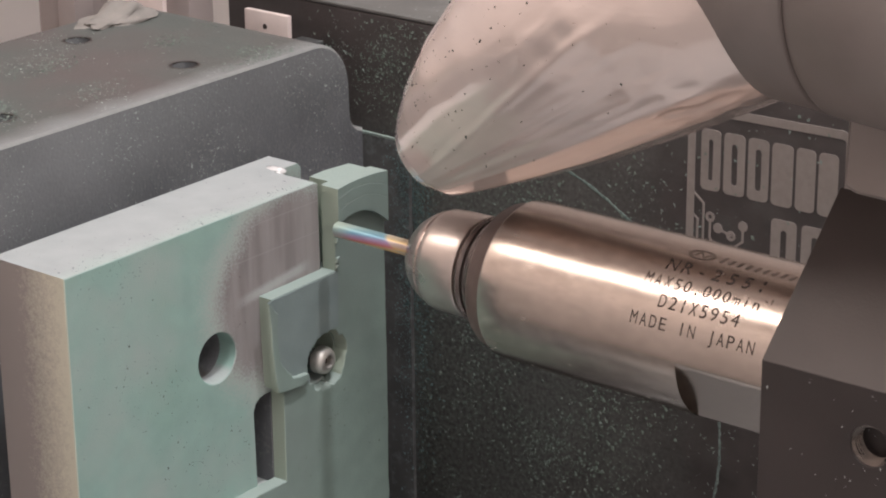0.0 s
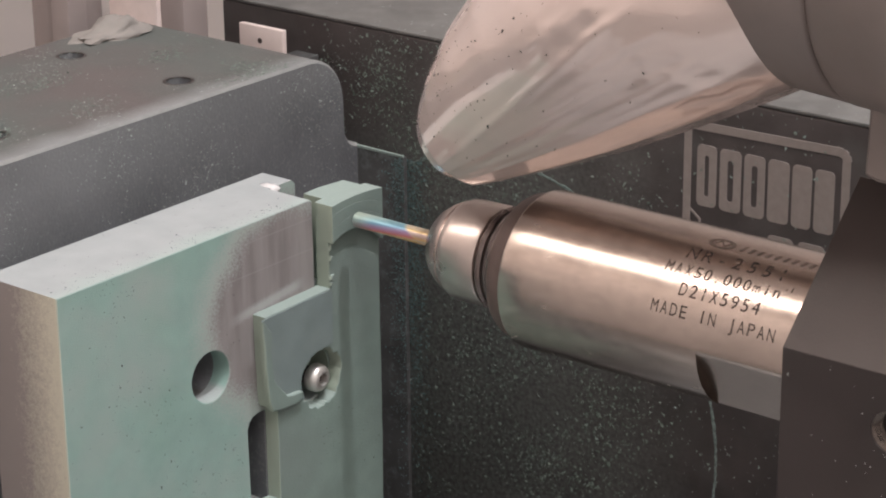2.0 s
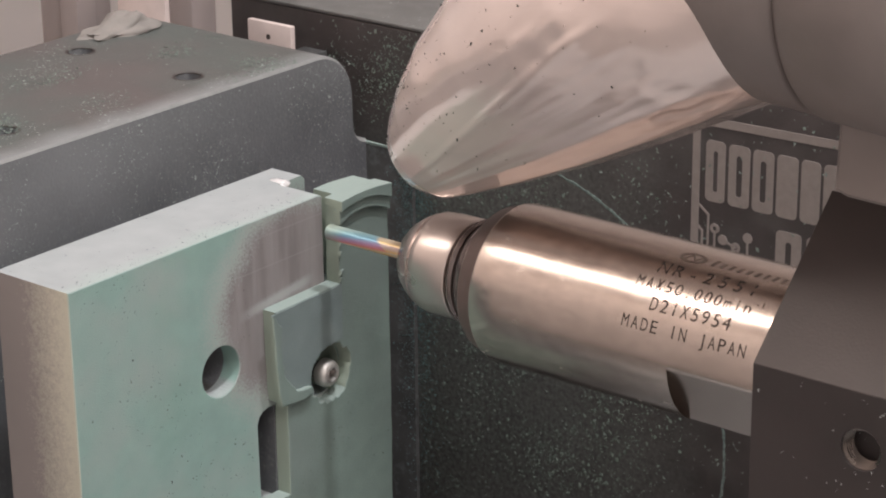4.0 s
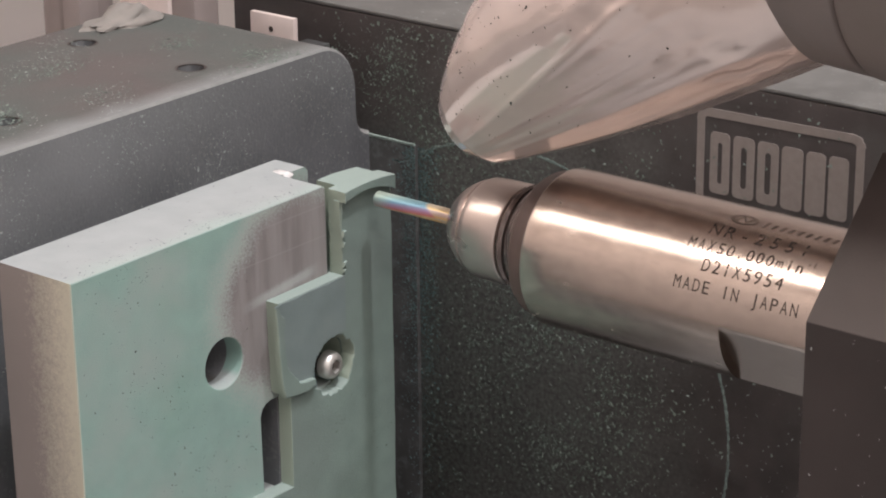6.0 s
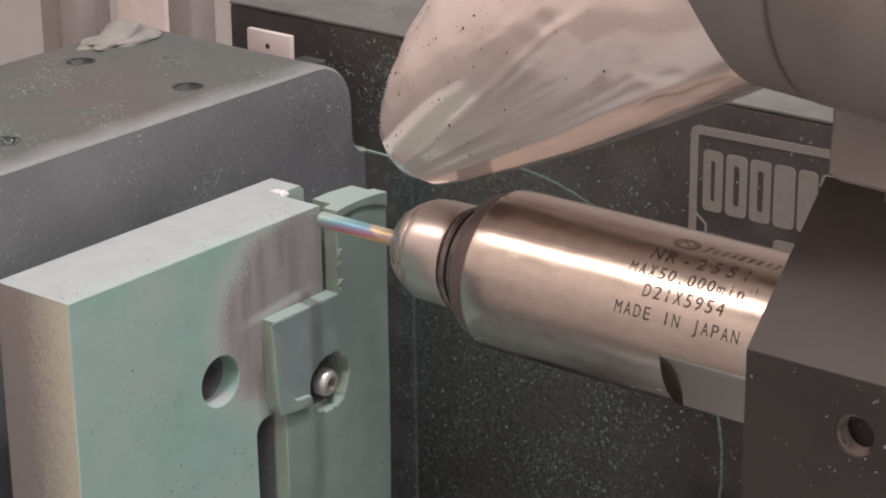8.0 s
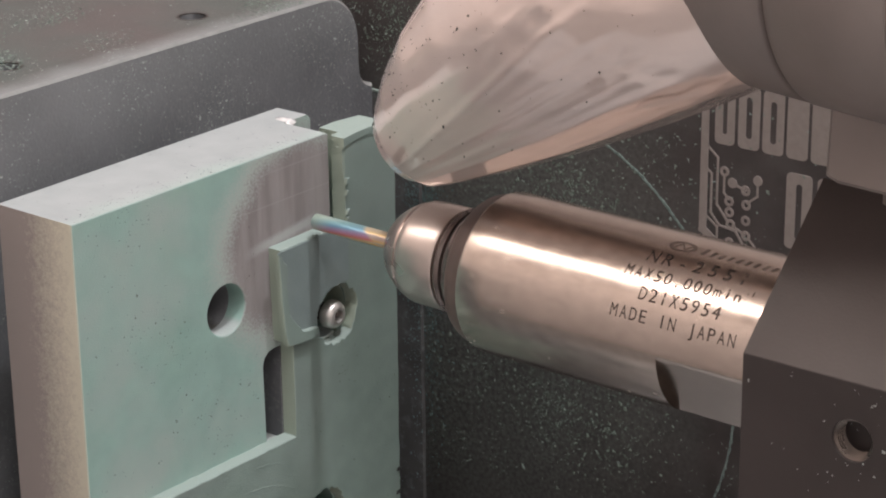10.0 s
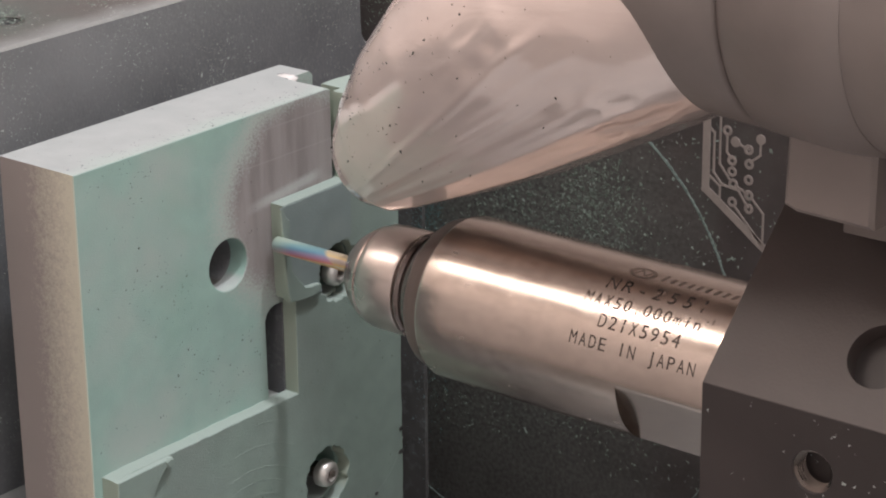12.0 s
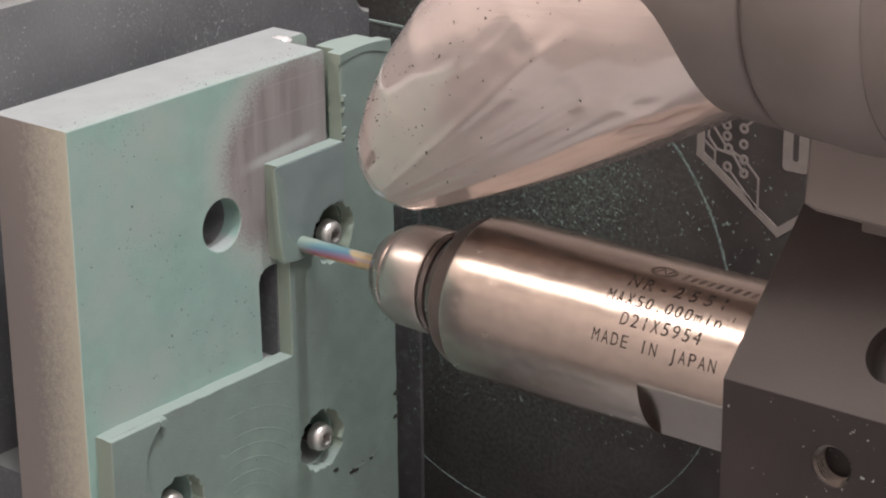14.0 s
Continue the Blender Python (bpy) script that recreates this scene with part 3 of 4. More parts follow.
def fixture():
    base = (-45, 40, -120)
    f = thing("fixture_bracket", base, "dusty grey cast bracket with rounded corner and tapped holes", "fixture", TABLE)
    prof = [(-60, 12.15), (85.5, 12.15)] + arc(85.5, 2.65, 9.5, 90, 3, 14)[1:] + [(95.05, -1.5)] + [(98.6 - 3.5 * math.cos(radians(a)), -2.7 - 3.5 * math.sin(radians(a))) for a in range(15, 91, 15)] + [(98.65, -168), (-60, -168)]
    holes = [(-36.4, 63.1, 2.3), (-38.4, 22.5, 2.5), (-63.4, 63.2, 2.3), (-66.4, 73.0, 0.9)]
    verts, faces = extrude([prof], -73.2, -26.3, 0, 0.5)
    faces = [q for q in faces if not (len(q) == 4 and all(abs(verts[i][2] - 12.15) < 1e-4 for i in q))]
    # the top face, with blind holes let into it
    from mathutils.geometry import tessellate_polygon
    loops = [[(-73.2, -60), (-26.8, -60), (-26.8, 85.5), (-73.2, 85.5)]] + [circle_loop(a, b, r, 30) for a, b, r in holes]
    top = [(p[0], p[1], 12.15) for lp in loops for p in lp]
    shape = (top, [tuple(t) for t in tessellate_polygon([[Vector((p[0], p[1], 0)) for p in lp] for lp in loops])])
    cups = [([(p[0], p[1], h) for h in (12.15, 5.0) for p in lp], [(i, (i + 1) % 30, 30 + (i + 1) % 30, 30 + i) for i in range(30)] + [tuple(range(30, 60))]) for lp in loops[1:]]
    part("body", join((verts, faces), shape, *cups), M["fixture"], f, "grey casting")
    for a, b, r in holes:
        ring = [circle_loop(a, b, r * 1.22, 30), circle_loop(a, b, r * 0.98, 30)]
        part("hole_rim", extrude(ring, 12.0, 12.19, 2, 0.05), M["mount"], f)
    part("mounting_foot", box(-26.4, -15.95, 2, 26, -115, -60, 0.5), M["fixture"], f)
    part("web", box(-73.0, -51.0, 98.6, 119.4, -168, -17.0, 0.3), M["flange"], f)
    part("flange", box(-73.0, -33.0, 119.3, 120.38, -168, -15.8, 0.2), M["flange"], f, "black flange powdered with green dust")


fixture()


def bars(x0, x1, z0, z1, slit, r=0.9):
    """A plain rounded block, with an upright slit where slit > 0."""
    def rr(a0, a1, b0, b1, q):
        out = []
        for cx, cz, s in ((a1 - q, b1 - q, 0), (a0 + q, b1 - q, 90), (a0 + q, b0 + q, 180), (a1 - q, b0 + q, 270)):
            out += arc(cx, cz, q, s, s + 89.9, 6)
        return out
    loops = [rr(x0, x1, z0, z1, r)]
    if slit:
        m = (x0 + x1) / 2
        loops.append(rr(m - slit / 2, m + slit / 2, z0 + 1.9, z1 - 1.9, slit * 0.45))
    return extrude(loops, 120.45, 120.30, 1, 0.01)


def strip_path(pts, w, y0=120.45, y1=120.30):
    """A flat printed line of width w through points (x, z)."""
    shapes = []
    for i, (p, q) in enumerate(zip(pts, pts[1:])):
        d = (Vector(q) - Vector(p)).normalized() * (w * 0.42)
        t = Vector((-d.y, d.x)).normalized() * (w / 2)
        a, b = Vector(p) - d, Vector(q) + d
        shapes.append(extrude([[tuple(a - t), tuple(b - t), tuple(b + t), tuple(a + t)]], y0, y1 - 0.012 * i, 1, 0.01))
    return join(*shapes)


def back_panel():
    base = (60, 155, -110)
    p = thing("back_panel", base, "black machine carriage with a printed grey badge, speckled with chips", "machine panel", TABLE)
    part("plate", box(-81, 240, 120.4, 190, -169, 8.4, 0.6), M["panel"], p)
    part("top_cover", box(-81, 240, 120.45, 190, 8.38, 9.1, 0.2), M["cover"], p, "dusty grey cover on the top")
    rail = part("badge_frame", join(strip_path([(47.4, -39.6), (31.2, -28.2), (31.2, 1.6), (31.5, 2.4), (32.3, 2.8), (61.2, 3.3), (62.2, 3.0), (62.7, 2.2), (62.7, -28.2), (47.4, -39.6)], 1.55)), M["print"], p, "printed grey frame")
    for a, b, s in ((33.2, 37.2, 0.9), (37.9, 42.2, 1.2), (42.8, 47.0, 1.2), (47.6, 51.8, 0), (52.4, 56.2, 0), (56.8, 60.6, 0)):
        part("badge_block", bars(a, b, -11.8, -0.5, s), M["print"], p)
    for a, b in ((47.9, 53.0), (54.0, 59.2)):
        part("badge_block", bars(a, b, -28.0, -14.2, 1.2), M["print"], p)
    nodes = [(35.4, -16.7), (37.1, -18.5), (39.8, -19.4), (42.2, -17.1), (36.5, -22.0), (40.0, -22.0), (36.9, -26.2), (40.0, -24.9), (40.1, -27.7), (36.8, -29.6), (40.2, -30.2), (36.6, -24.0)]
    for i, (a, b) in enumerate(nodes):
        loops = [circle_loop(a, b, 0.95, 20)] + ([circle_loop(a, b, 0.42, 14)] if i not in (1, 3) else [])
        part("badge_dot", extrude(loops, 120.45, 120.29, 1, 0.01), M["print"], p)
    traces = [[(31.5, -12.4), (34.0, -14.4), (34.0, -23.0), (36.2, -25.6)], [(37.1, -18.5), (39.8, -19.4)], [(42.2, -17.1), (42.2, -20.0), (40.2, -21.6)], [(35.4, -17.5), (35.4, -20.6), (36.4, -21.6)],
              [(31.6, -16.6), (32.8, -17.6), (32.8, -24.8), (34.6, -26.8), (38.0, -27.2), (40.0, -30.0)], [(31.6, -25.4), (34.2, -27.2), (34.2, -30.2)], [(37.2, -30.2), (43.0, -36.2)], [(40.6, -28.0), (43.2, -30.6), (43.2, -36.6)], [(37.4, -26.4), (39.9, -27.6)]]
    for tr in traces:
        part("badge_trace", strip_path(tr, 0.42), M["print"], p)


back_panel()


def dust_arc():
    """The powder line that the turning table has left on the panel, and powder along the flange's edges."""
    d = thing("dust_line", (40, 120, -66), "thin curved line of green dust on the black panel", "dust", TABLE)
    rnd = random.Random(31)
    cx, cz, r = -10.5, -61.5, 49.4
    outer, inner = [], []
    for i in range(300):
        t = 118 - 245 * i / 299
        a, h = radians(t), 0.30 if t > -10 else max(0.13, 0.30 + (t + 10) * 0.006)
        outer.append((cx + (r + h + rnd.uniform(-0.18, 0.18)) * math.cos(a), cz + (r + h + rnd.uniform(-0.18, 0.18)) * math.sin(a)))
        inner.append((cx + (r - h * 0.6 + rnd.uniform(-0.1, 0.1)) * math.cos(a), cz + (r - h * 0.6 + rnd.uniform(-0.1, 0.1)) * math.sin(a)))
    part("line", extrude([outer + inner[::-1]], 120.45, 120.30, 1, 0.02), M["arc_dust"], d)
    part("edge_line", extrude([[(-60, 119.2), (-33.1, 119.2), (-33.1, 119.6), (-60, 120.3)]], -15.85, -15.35, 2, 0.1), M["dust"], d)


dust_arc()


def tab():
    t = thing("bracket_tab", (-58, 113, -6), "small pale pink tab with a dark dot", "tab", TABLE)
    part("body", box(-63.6, -52.4, 107, 108.3, -6.3, 9.0, 0.15), M["tab"], t)
    part("stub", box(-61, -55, 108.2, 120.4, -6.3, 1.0, 0.3), M["flange"], t)
    # dark disc laid on the tab's face; no hole is cut
    part("dark_dot", extrude([circle_loop(-58.2, 6.2, 0.55, 18)], 107.05, 106.9, 1, 0.02), M["neck"], t)


tab()


def putty():
    p = thing("putty_lump", (-68, 78, 12.1), "dried pale putty smeared on the bracket's corner", "putty", TABLE)
    bm = bmesh.new()
    bmesh.ops.create_icosphere(bm, subdivisions=4, radius=1.0)
    for v in bm.verts:
        n = noise.noise(v.co * 2.3) * 0.35 + noise.noise(v.co * 6) * 0.12
        c = v.co * (1 + n)
        v.co = (-68.5 + c.x * 5.0, 78.0 + c.y * 8.5, 12.0 + max(-0.1, c.z) * (1.6 + 2.2 * max(0, 1 - abs(c.y - 0.25) * 1.6)))
    part("lump", from_bm(bm), M["putty"], p, smooth=60)


putty()


def rear_post():
    p = thing("machine_post", (-96, 84, -120), "blurred beige machine post and plate behind the bracket", "machine post", TABLE)
    prof = lathe([(-120, 6.6), (60, 6.6)], 0, 0, 40)
    part("post", ([(-89 + v[1], 86 + v[2], v[0]) for v in prof[0]], prof[1]), M["post"], p)
    part("rib", box(-86, -81, 79, 84, -120, 60, 0.6), M["post"], p)
    part("cross_plate", box(-97, -83, 104, 112, -120, 30.0, 1.0), M["tab"], p)
    part("cover_plate", box(-83.1, -76.6, 105, 112, -120, 30.0, 0.6), M["post"], p)
    part("cross_rail", box(-97, -82.8, 100, 104, -120, 6.5, 1.5), M["hose"], p)


rear_post()

# ---- the spindle head; numbers are its place at the start ----
AY, AZ = 54.6, -5.9


def on_barrel(s, x, angle, r):
    """A point on the barrel from the along (x) and the angle up from the side that faces the camera."""
    return (x, AY - r * math.cos(angle), AZ + r * math.sin(angle))


def glyph(ch):
    """One letter of the built-in font as points and faces, 1 high."""
    cu = bpy.data.curves.new("letter", "FONT")
    cu.body, cu.size, cu.resolution_u = ch, 1.0, 3
    ob = bpy.data.objects.new("letter", cu)
    scene.collection.objects.link(ob)
    me = bpy.data.meshes.new_from_object(ob.evaluated_get(bpy.context.evaluated_depsgraph_get()))
    out = np.array([tuple(v.co) for v in me.vertices]) / 0.73, [tuple(p.vertices) for p in me.polygons]
    bpy.data.objects.remove(ob)
    bpy.data.curves.remove(cu)
    bpy.data.meshes.remove(me)
    return out


def engraved(text, x0, x1, deg, height, r=12.5):
    """Letters in even cells wrapped on the barrel between x0 and x1, centred at the angle deg."""
    pitch = (x1 - x0) / len(text)
    verts, faces = [], []
    for i, ch in enumerate(text):
        if ch == " ":
            continue
        vs, fs = glyph(ch)
        lo, hi = vs.min(0), vs.max(0)
        wide = min(pitch * 0.70, (hi[0] - lo[0]) * height) / max(1e-6, hi[0] - lo[0])
        o = len(verts)
        for v in vs:
            x = x0 + pitch * (i + 0.5) + (v[0] - (lo[0] + hi[0]) / 2) * wide
            verts.append(on_barrel(0, x, radians(deg) + (v[1] - 0.5) * height / r, r + 0.035))
        faces += [tuple(k + o for k in f) for f in fs]
    return verts, faces


def spindle():
    s = thing("milling_spindle", (62, AY, AZ - 12.5), "polished steel milling spindle with engraved lettering and a collet nut", "spindle", HEAD)

    def flat(x, a, r):
        if x > 76.45:
            d = math.cos(a - radians(-33))
            if d > 0 and r * d > 10.95:
                return 10.95 / d
        return r
    prof = [(40.9, 9.0), (40.9, 12.3), (41.1, 12.45), (41.3, 12.5)] + [(41.3 + 35.1 * i / 8, 12.5) for i in range(1, 9)] + [(76.46, 12.5), (84, 12.5), (95, 12.5)]
    part("barrel", lathe(prof, AY, AZ, 180, True, flat), M["steel"], s, "bright turned steel barrel")
    part("ring", lathe([(37.5, 8.0), (37.5, 10.7), (37.8, 11.1), (38.3, 11.45), (40.7, 12.1), (40.95, 11.9)], AY, AZ, 120), M["ring"], s, "dark bronze ring")
    part("neck", lathe([(32.4, 7.0), (33.1, 7.3), (33.3, 8.2), (33.8, 8.5), (34.3, 8.2), (34.4, 7.6), (34.9, 7.6), (35.1, 8.5), (36.0, 8.9), (37.8, 9.1)], AY, AZ, 96), M["neck"], s, "black grooved neck")
    nut = part("collet_nut", lathe([(20.6, 2.3), (20.6, 4.2), (20.85, 4.8), (21.8, 5.8), (23.2, 6.8), (24.5, 7.5), (24.8, 7.55), (24.95, 7.35), (25.2, 7.35), (25.35, 7.75), (25.8, 8.0), (26.6, 8.15), (32.2, 8.2), (32.7, 8.05), (32.9, 7.5)], AY, AZ, 120, False), M["nut"], s, "satin steel collet nut")
    part("collet", lathe([(21.0, 1.5), (20.2, 1.6), (20.2, 2.2), (20.9, 2.4)], AY, AZ, 48, False), M["nut"], nut)
    tool = part("cutter", lathe([(2.62, 0.05), (2.62, 1.15), (2.8, 1.3), (20.9, 1.3)], AY, AZ, 48), M["tool"], s, "rainbow-coated end mill")
    part("inscription", engraved("MAX50,000min", 68.2, 87.6, 49.0, 1.95), M["mark"], s, "engraved dark lettering")
    part("inscription", engraved("D21X5954", 71.8, 85.5, 35.6, 2.05), M["mark"], s, "engraved dark lettering")
    part("inscription", engraved("MADE IN JAPAN", 68.0, 88.9, 21.0, 1.95), M["mark"], s, "engraved dark lettering")
    part("inscription", engraved("-1", 87.6, 89.2, 53.0, 0.9), M["mark"], s, "engraved dark lettering")
    part("inscription", engraved("NR-2551", 70.2, 87.4, 63.0, 2.2), M["mark"], s, "engraved dark lettering")
    # the maker's mark, plain: an oval ring and a bar
    ringv, ringf, n = [], [], 40
    for i in range(n):
        a = 2 * math.pi * i / n
        for q in (1.0, 0.72):
            ringv.append(on_barrel(0, 74.2 + 2.2 * q * math.cos(a), radians(78) + 0.10 * q * math.sin(a), 12.54))
    ringf = [(2 * i, 2 * ((i + 1) % n), 2 * ((i + 1) % n) + 1, 2 * i + 1) for i in range(n)]
    part("maker_mark", (ringv, ringf), M["faint"], s)
    for pts in (((-1.4, -0.05), (-0.5, 0.055), (-0.2, 0.055), (-1.1, -0.05)), ((-0.5, 0.055), (0.4, -0.05), (0.7, -0.05), (-0.2, 0.055)), ((0.4, -0.05), (1.3, 0.055), (1.6, 0.055), (0.7, -0.05))):
        part("maker_mark", ([on_barrel(0, 74.2 + dx, radians(78) + da, 12.545) for dx, da in pts], [(0, 1, 2, 3)]), M["faint"], s)
    for k in range(9):
        x, up = 77.4 + k * 1.42, 0.075 if k == 0 else 0.045
        part("maker_mark", ([on_barrel(0, x + dx, radians(77) + da, 12.54) for dx, da in ((0, -0.045), (0.55, -0.045), (0.95, up), (0.40, up))], [(0, 1, 2, 3)]), M["faint"], s)


spindle()


def spindle_mount():
    m = thing("spindle_mount", (130, 60, -66), "black anodised clamp block with chamfered face and tapped holes", "machine mount", HEAD)
    c = 42.2
    prof = [(43.4, -66), (43.4, 43.4 - c - 4.2), (58.6, 58.6 - c - 4.2), (78, 58.6 - c - 4.2), (78, -66)]
    hx, hz = 108.3, -9.8
    part("block", extrude([prof], 190, 91.45, 0, 0.25), M["mount"], m)
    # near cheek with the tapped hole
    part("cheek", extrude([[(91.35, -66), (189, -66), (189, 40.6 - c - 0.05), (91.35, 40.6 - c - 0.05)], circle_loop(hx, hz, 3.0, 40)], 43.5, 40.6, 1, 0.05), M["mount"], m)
    for i in range(5):
        ring = lathe([(41.0 + i * 0.5, 2.98), (41.25 + i * 0.5, 2.5), (41.5 + i * 0.5, 2.98)], 0, 0, 40, False)
        part("thread_ring", ([(v[1] + hx, v[0], v[2] + hz) for v in ring[0]], ring[1]), M["thread"], m)
    # sloping face plate with a counterbored hole
    n, e, o = Vector((0, -1, 1)).normalized(), Vector((0, 1, 1)).normalized(), Vector((0, 40.6, 40.6 - c))
    e1 = 19.4 * math.sqrt(2)
    he = (47.5 - 40.6) * math.sqrt(2)
    flat, faces = extrude([[(91.35, 0.0), (189, 0.0), (189, e1), (91.35, e1)], circle_loop(113.6, he, 4.5, 40)], -2.9, 0.0, 2, 0.06)
    part("face_plate", ([tuple(Vector((v[0], 0, 0)) + o + e * v[1] + n * v[2]) for v in flat], faces), M["lit_mount_face"], m, "brown-black sloping face, coloured paler for the light on it")


spindle_mount()


def dust_hood():
    h = thing("dust_nozzle", (85, 52, 20), "silvery film-wrapped suction nozzle on a thick grey hose", "suction nozzle", HEAD)
    cy = 50.0
    # stations: centre (x, z), half height across the line, half width in y, tilt of the section in degrees
    rows = [(23.4, 13.4, 0.5, 0.5, 62), (23.6, 13.3, 2.6, 2.6, 60), (24.4, 13.0, 4.9, 4.8, 58), (25.9, 13.2, 6.8, 6.6, 56), (28.2, 14.7, 8.6, 8.4, 54), (32.2, 18.2, 10.9, 10.6, 50), (39.1, 23.8, 14.0, 13.4, 46),
            (48.1, 30.4, 17.0, 16.0, 43), (58.1, 37.0, 19.0, 18.2, 41), (67.4, 42.9, 20.2, 19.8, 41), (76.0, 47.6, 20.1, 19.8, 43), (84.0, 51.6, 19.2, 19.2, 46)]
    seg = 240

    def loft(stations, shift):
        """A skin through oval sections; shift(k, g): change of size there."""
        vs, fs = [], []
        for k, (x, z, a, b, t) in enumerate(stations):
            ux, uz = -math.sin(radians(90 - t)), math.cos(radians(90 - t))
            for i in range(seg):
                g = 2 * math.pi * i / seg
                w = 1 + shift(x, g)
                vs.append((x + ux * a * math.sin(g) * w, cy - b * math.cos(g) * w, z + uz * a * math.sin(g) * w))
        for k in range(len(stations) - 1):
            fs += [(k * seg + i, k * seg + (i + 1) % seg, (k + 1) * seg + (i + 1) % seg, (k + 1) * seg + i) for i in range(seg)]
        return vs, fs + [tuple(range(seg))]

    def ease(v, a, b):
        u = min(1.0, max(0.0, (v - a) / (b - a)))
        return u * u * (3 - 2 * u)

    def fold(x, g):
        """Film pulled over the cone: one long ridge, a hollow flank below it, short crinkles towards the cuff."""
        d = (math.degrees(g) + 180) % 360 - 180
        tight = ease(x, 24, 34) * (1 - ease(x, 66, 76))
        e = d - (-24 + 0.50 * (x - 26))
        q = 0.006 * noise.noise(Vector((x * 0.05, math.cos(g) * 1.6, math.sin(g) * 1.6)))
        q += tight * (0.020 * math.exp(-(e / 2.6) ** 2) - 0.044 * math.exp(-((e + 22) / 14) ** 2))
        wave = noise.noise(Vector((x * 0.035, d * 0.10 - x * 0.02, 1.7))) + 0.5 * noise.noise(Vector((x * 0.06, d * 0.25 - x * 0.05, 5.2)))
        q += tight * ease(-e, 2, 12) * (0.004 * wave + 0.010 * noise.noise(Vector((x * 0.022, d * 0.30 - x * 0.05, 8.4))))
        q += 0.0008 * tight * wave * ease(e, 2, 12)
        crinkle = 1 - 2.2 * abs(noise.noise(Vector((x * 0.16 - d * 0.05, d * 0.11 + x * 0.05, 3.1))))
        q += 0.015 * max(0, crinkle) * math.exp(-((x - 60) / 8) ** 2 - ((d - 2) / 13) ** 2)
        q += 0.018 * max(0, crinkle) * math.exp(-((x - 69) / 6) ** 2 - ((d + 48) / 22) ** 2)
        q += 0.020 * tight * math.exp(-((d + 66) / 5) ** 2)
        return q

    fine = []
    for p, q in zip(rows, rows[1:]):
        for k in range(8):
            fine.append(tuple(a + (b - a) * k / 8 for a, b in zip(p, q)))
    fine.append(rows[-1])
    verts, faces = loft(fine, fold)
    part("cone", (verts, faces), M["film"], h, "silvery creased film cone", smooth=70)
    rnd = random.Random(51)
    sv, sf = [], []
    for _ in range(340):
        k, i = int(min(80, max(16, rnd.gauss(52, 19)))), int(rnd.gauss(30, 30)) % seg
        f = rnd.random()
        p = Vector(verts[k * seg + i]).lerp(Vector(verts[(k + 1) * seg + i]), f) + Vector((0.02, -0.06, 0.03))
        q = rnd.choice((0.12, 0.16, 0.22, 0.32))
        o = len(sv)
        sv += [tuple(p + Vector((rnd.uniform(-q, q), rnd.uniform(-q, q) * 0.4, rnd.uniform(-q, q)))) for _ in range(4)]
        sf += [(o, o + 1, o + 2), (o, o + 2, o + 3), (o, o + 3, o + 1), (o + 1, o + 3, o + 2)]
    specks = thing("specks_on_nozzle", (40, 36, 20), "dark specks of dust on the film-wrapped nozzle", "specks", HEAD, kind="stuff")
    part("specks", (sv, sf), M["dark_chip"], specks, smooth=0)
    part("cuff", lathe([(xx + 5.5, rr) for xx, rr in ((70, 17.0), (72, 20.2), (75, 21.3), (92.2, 22.5), (92.7, 22.0))], cy + 2, 54.5, 96), M["hose"], h, "smooth grey cuff", smooth=50)
    part("collar", lathe([(xx + 5.5, rr) for xx, rr in ((92.6, 21.9), (93.1, 22.1), (93.6, 22.7), (105, 23.5), (108, 23.3), (109.6, 22.6))], cy + 2, 54.5, 96), M["hose"], h, smooth=50)
    part("hose", lathe([(xx + 5.5, rr) for xx, rr in ((109.2, 22.5), (111, 22.4), (113.5, 23.4), (122, 24.0), (170, 24.0))], cy + 2, 54.5, 96), M["hose"], h, "grey ribbed hose", smooth=50)
    part("bracket", join(extrude([[(101.2, 24.6), (101.6, 38), (114, 38), (114, 23.6), (103, 23.9)]], 62, 42.5, 1, 0.6), box(103, 112, 55, 70, 17.6, 36, 0.4)), M["hose"], h, "pale grey bracket under the hose")


dust_hood()


# ---- chips and powder ----
def scatter(name, label, carrier, places, size, mat, seed, base):
    """Many tiny chips on a surface: places is a function that gives a point and its normal's axis."""
    rnd = random.Random(seed)
    verts, faces = [], []
    for p, ax in places(rnd):
        s = size * rnd.choice((0.5, 0.6, 0.8, 1.0, 1.4))
        o = len(verts)
        for k in range(4):
            d = [rnd.uniform(-1, 1) * s for _ in range(3)]
            d[ax] = abs(d[ax]) * 0.4 * (1 if ax != 1 else -1)
            verts.append((p[0] + d[0], p[1] + d[1], p[2] + d[2]))
        faces += [(o, o + 1, o + 2), (o, o + 2, o + 3), (o, o + 3, o + 1), (o + 1, o + 3, o + 2)]
    c = thing(name, base, label, "chips", carrier, kind="stuff")
    part("chips", (verts, faces), mat, c, smooth=0)


def gather(rnd, n, fn, dens):
    out = []
    while len(out) < n:
        p, ax, u, v = fn(rnd)
        if rnd.random() < dens(u, v, noise.noise(Vector((u * 0.06, v * 0.06, ax * 7.0)))):
            out.append((p, ax))
    return out


def on_fixture_top(rnd):
    x, y = rnd.uniform(-72, -27), rnd.uniform(0, 86)
    return (x, y, 12.16), 2, x, y


def on_fixture_front(rnd):
    y, z = rnd.uniform(0, 94), rnd.uniform(-60, 11)
    return (-26.29, y, z), 0, y, z


def on_panel(rnd):
    x, z = rnd.uniform(-60, 60), rnd.uniform(-90, 8)
    return (x, 120.39, z), 1, x, z


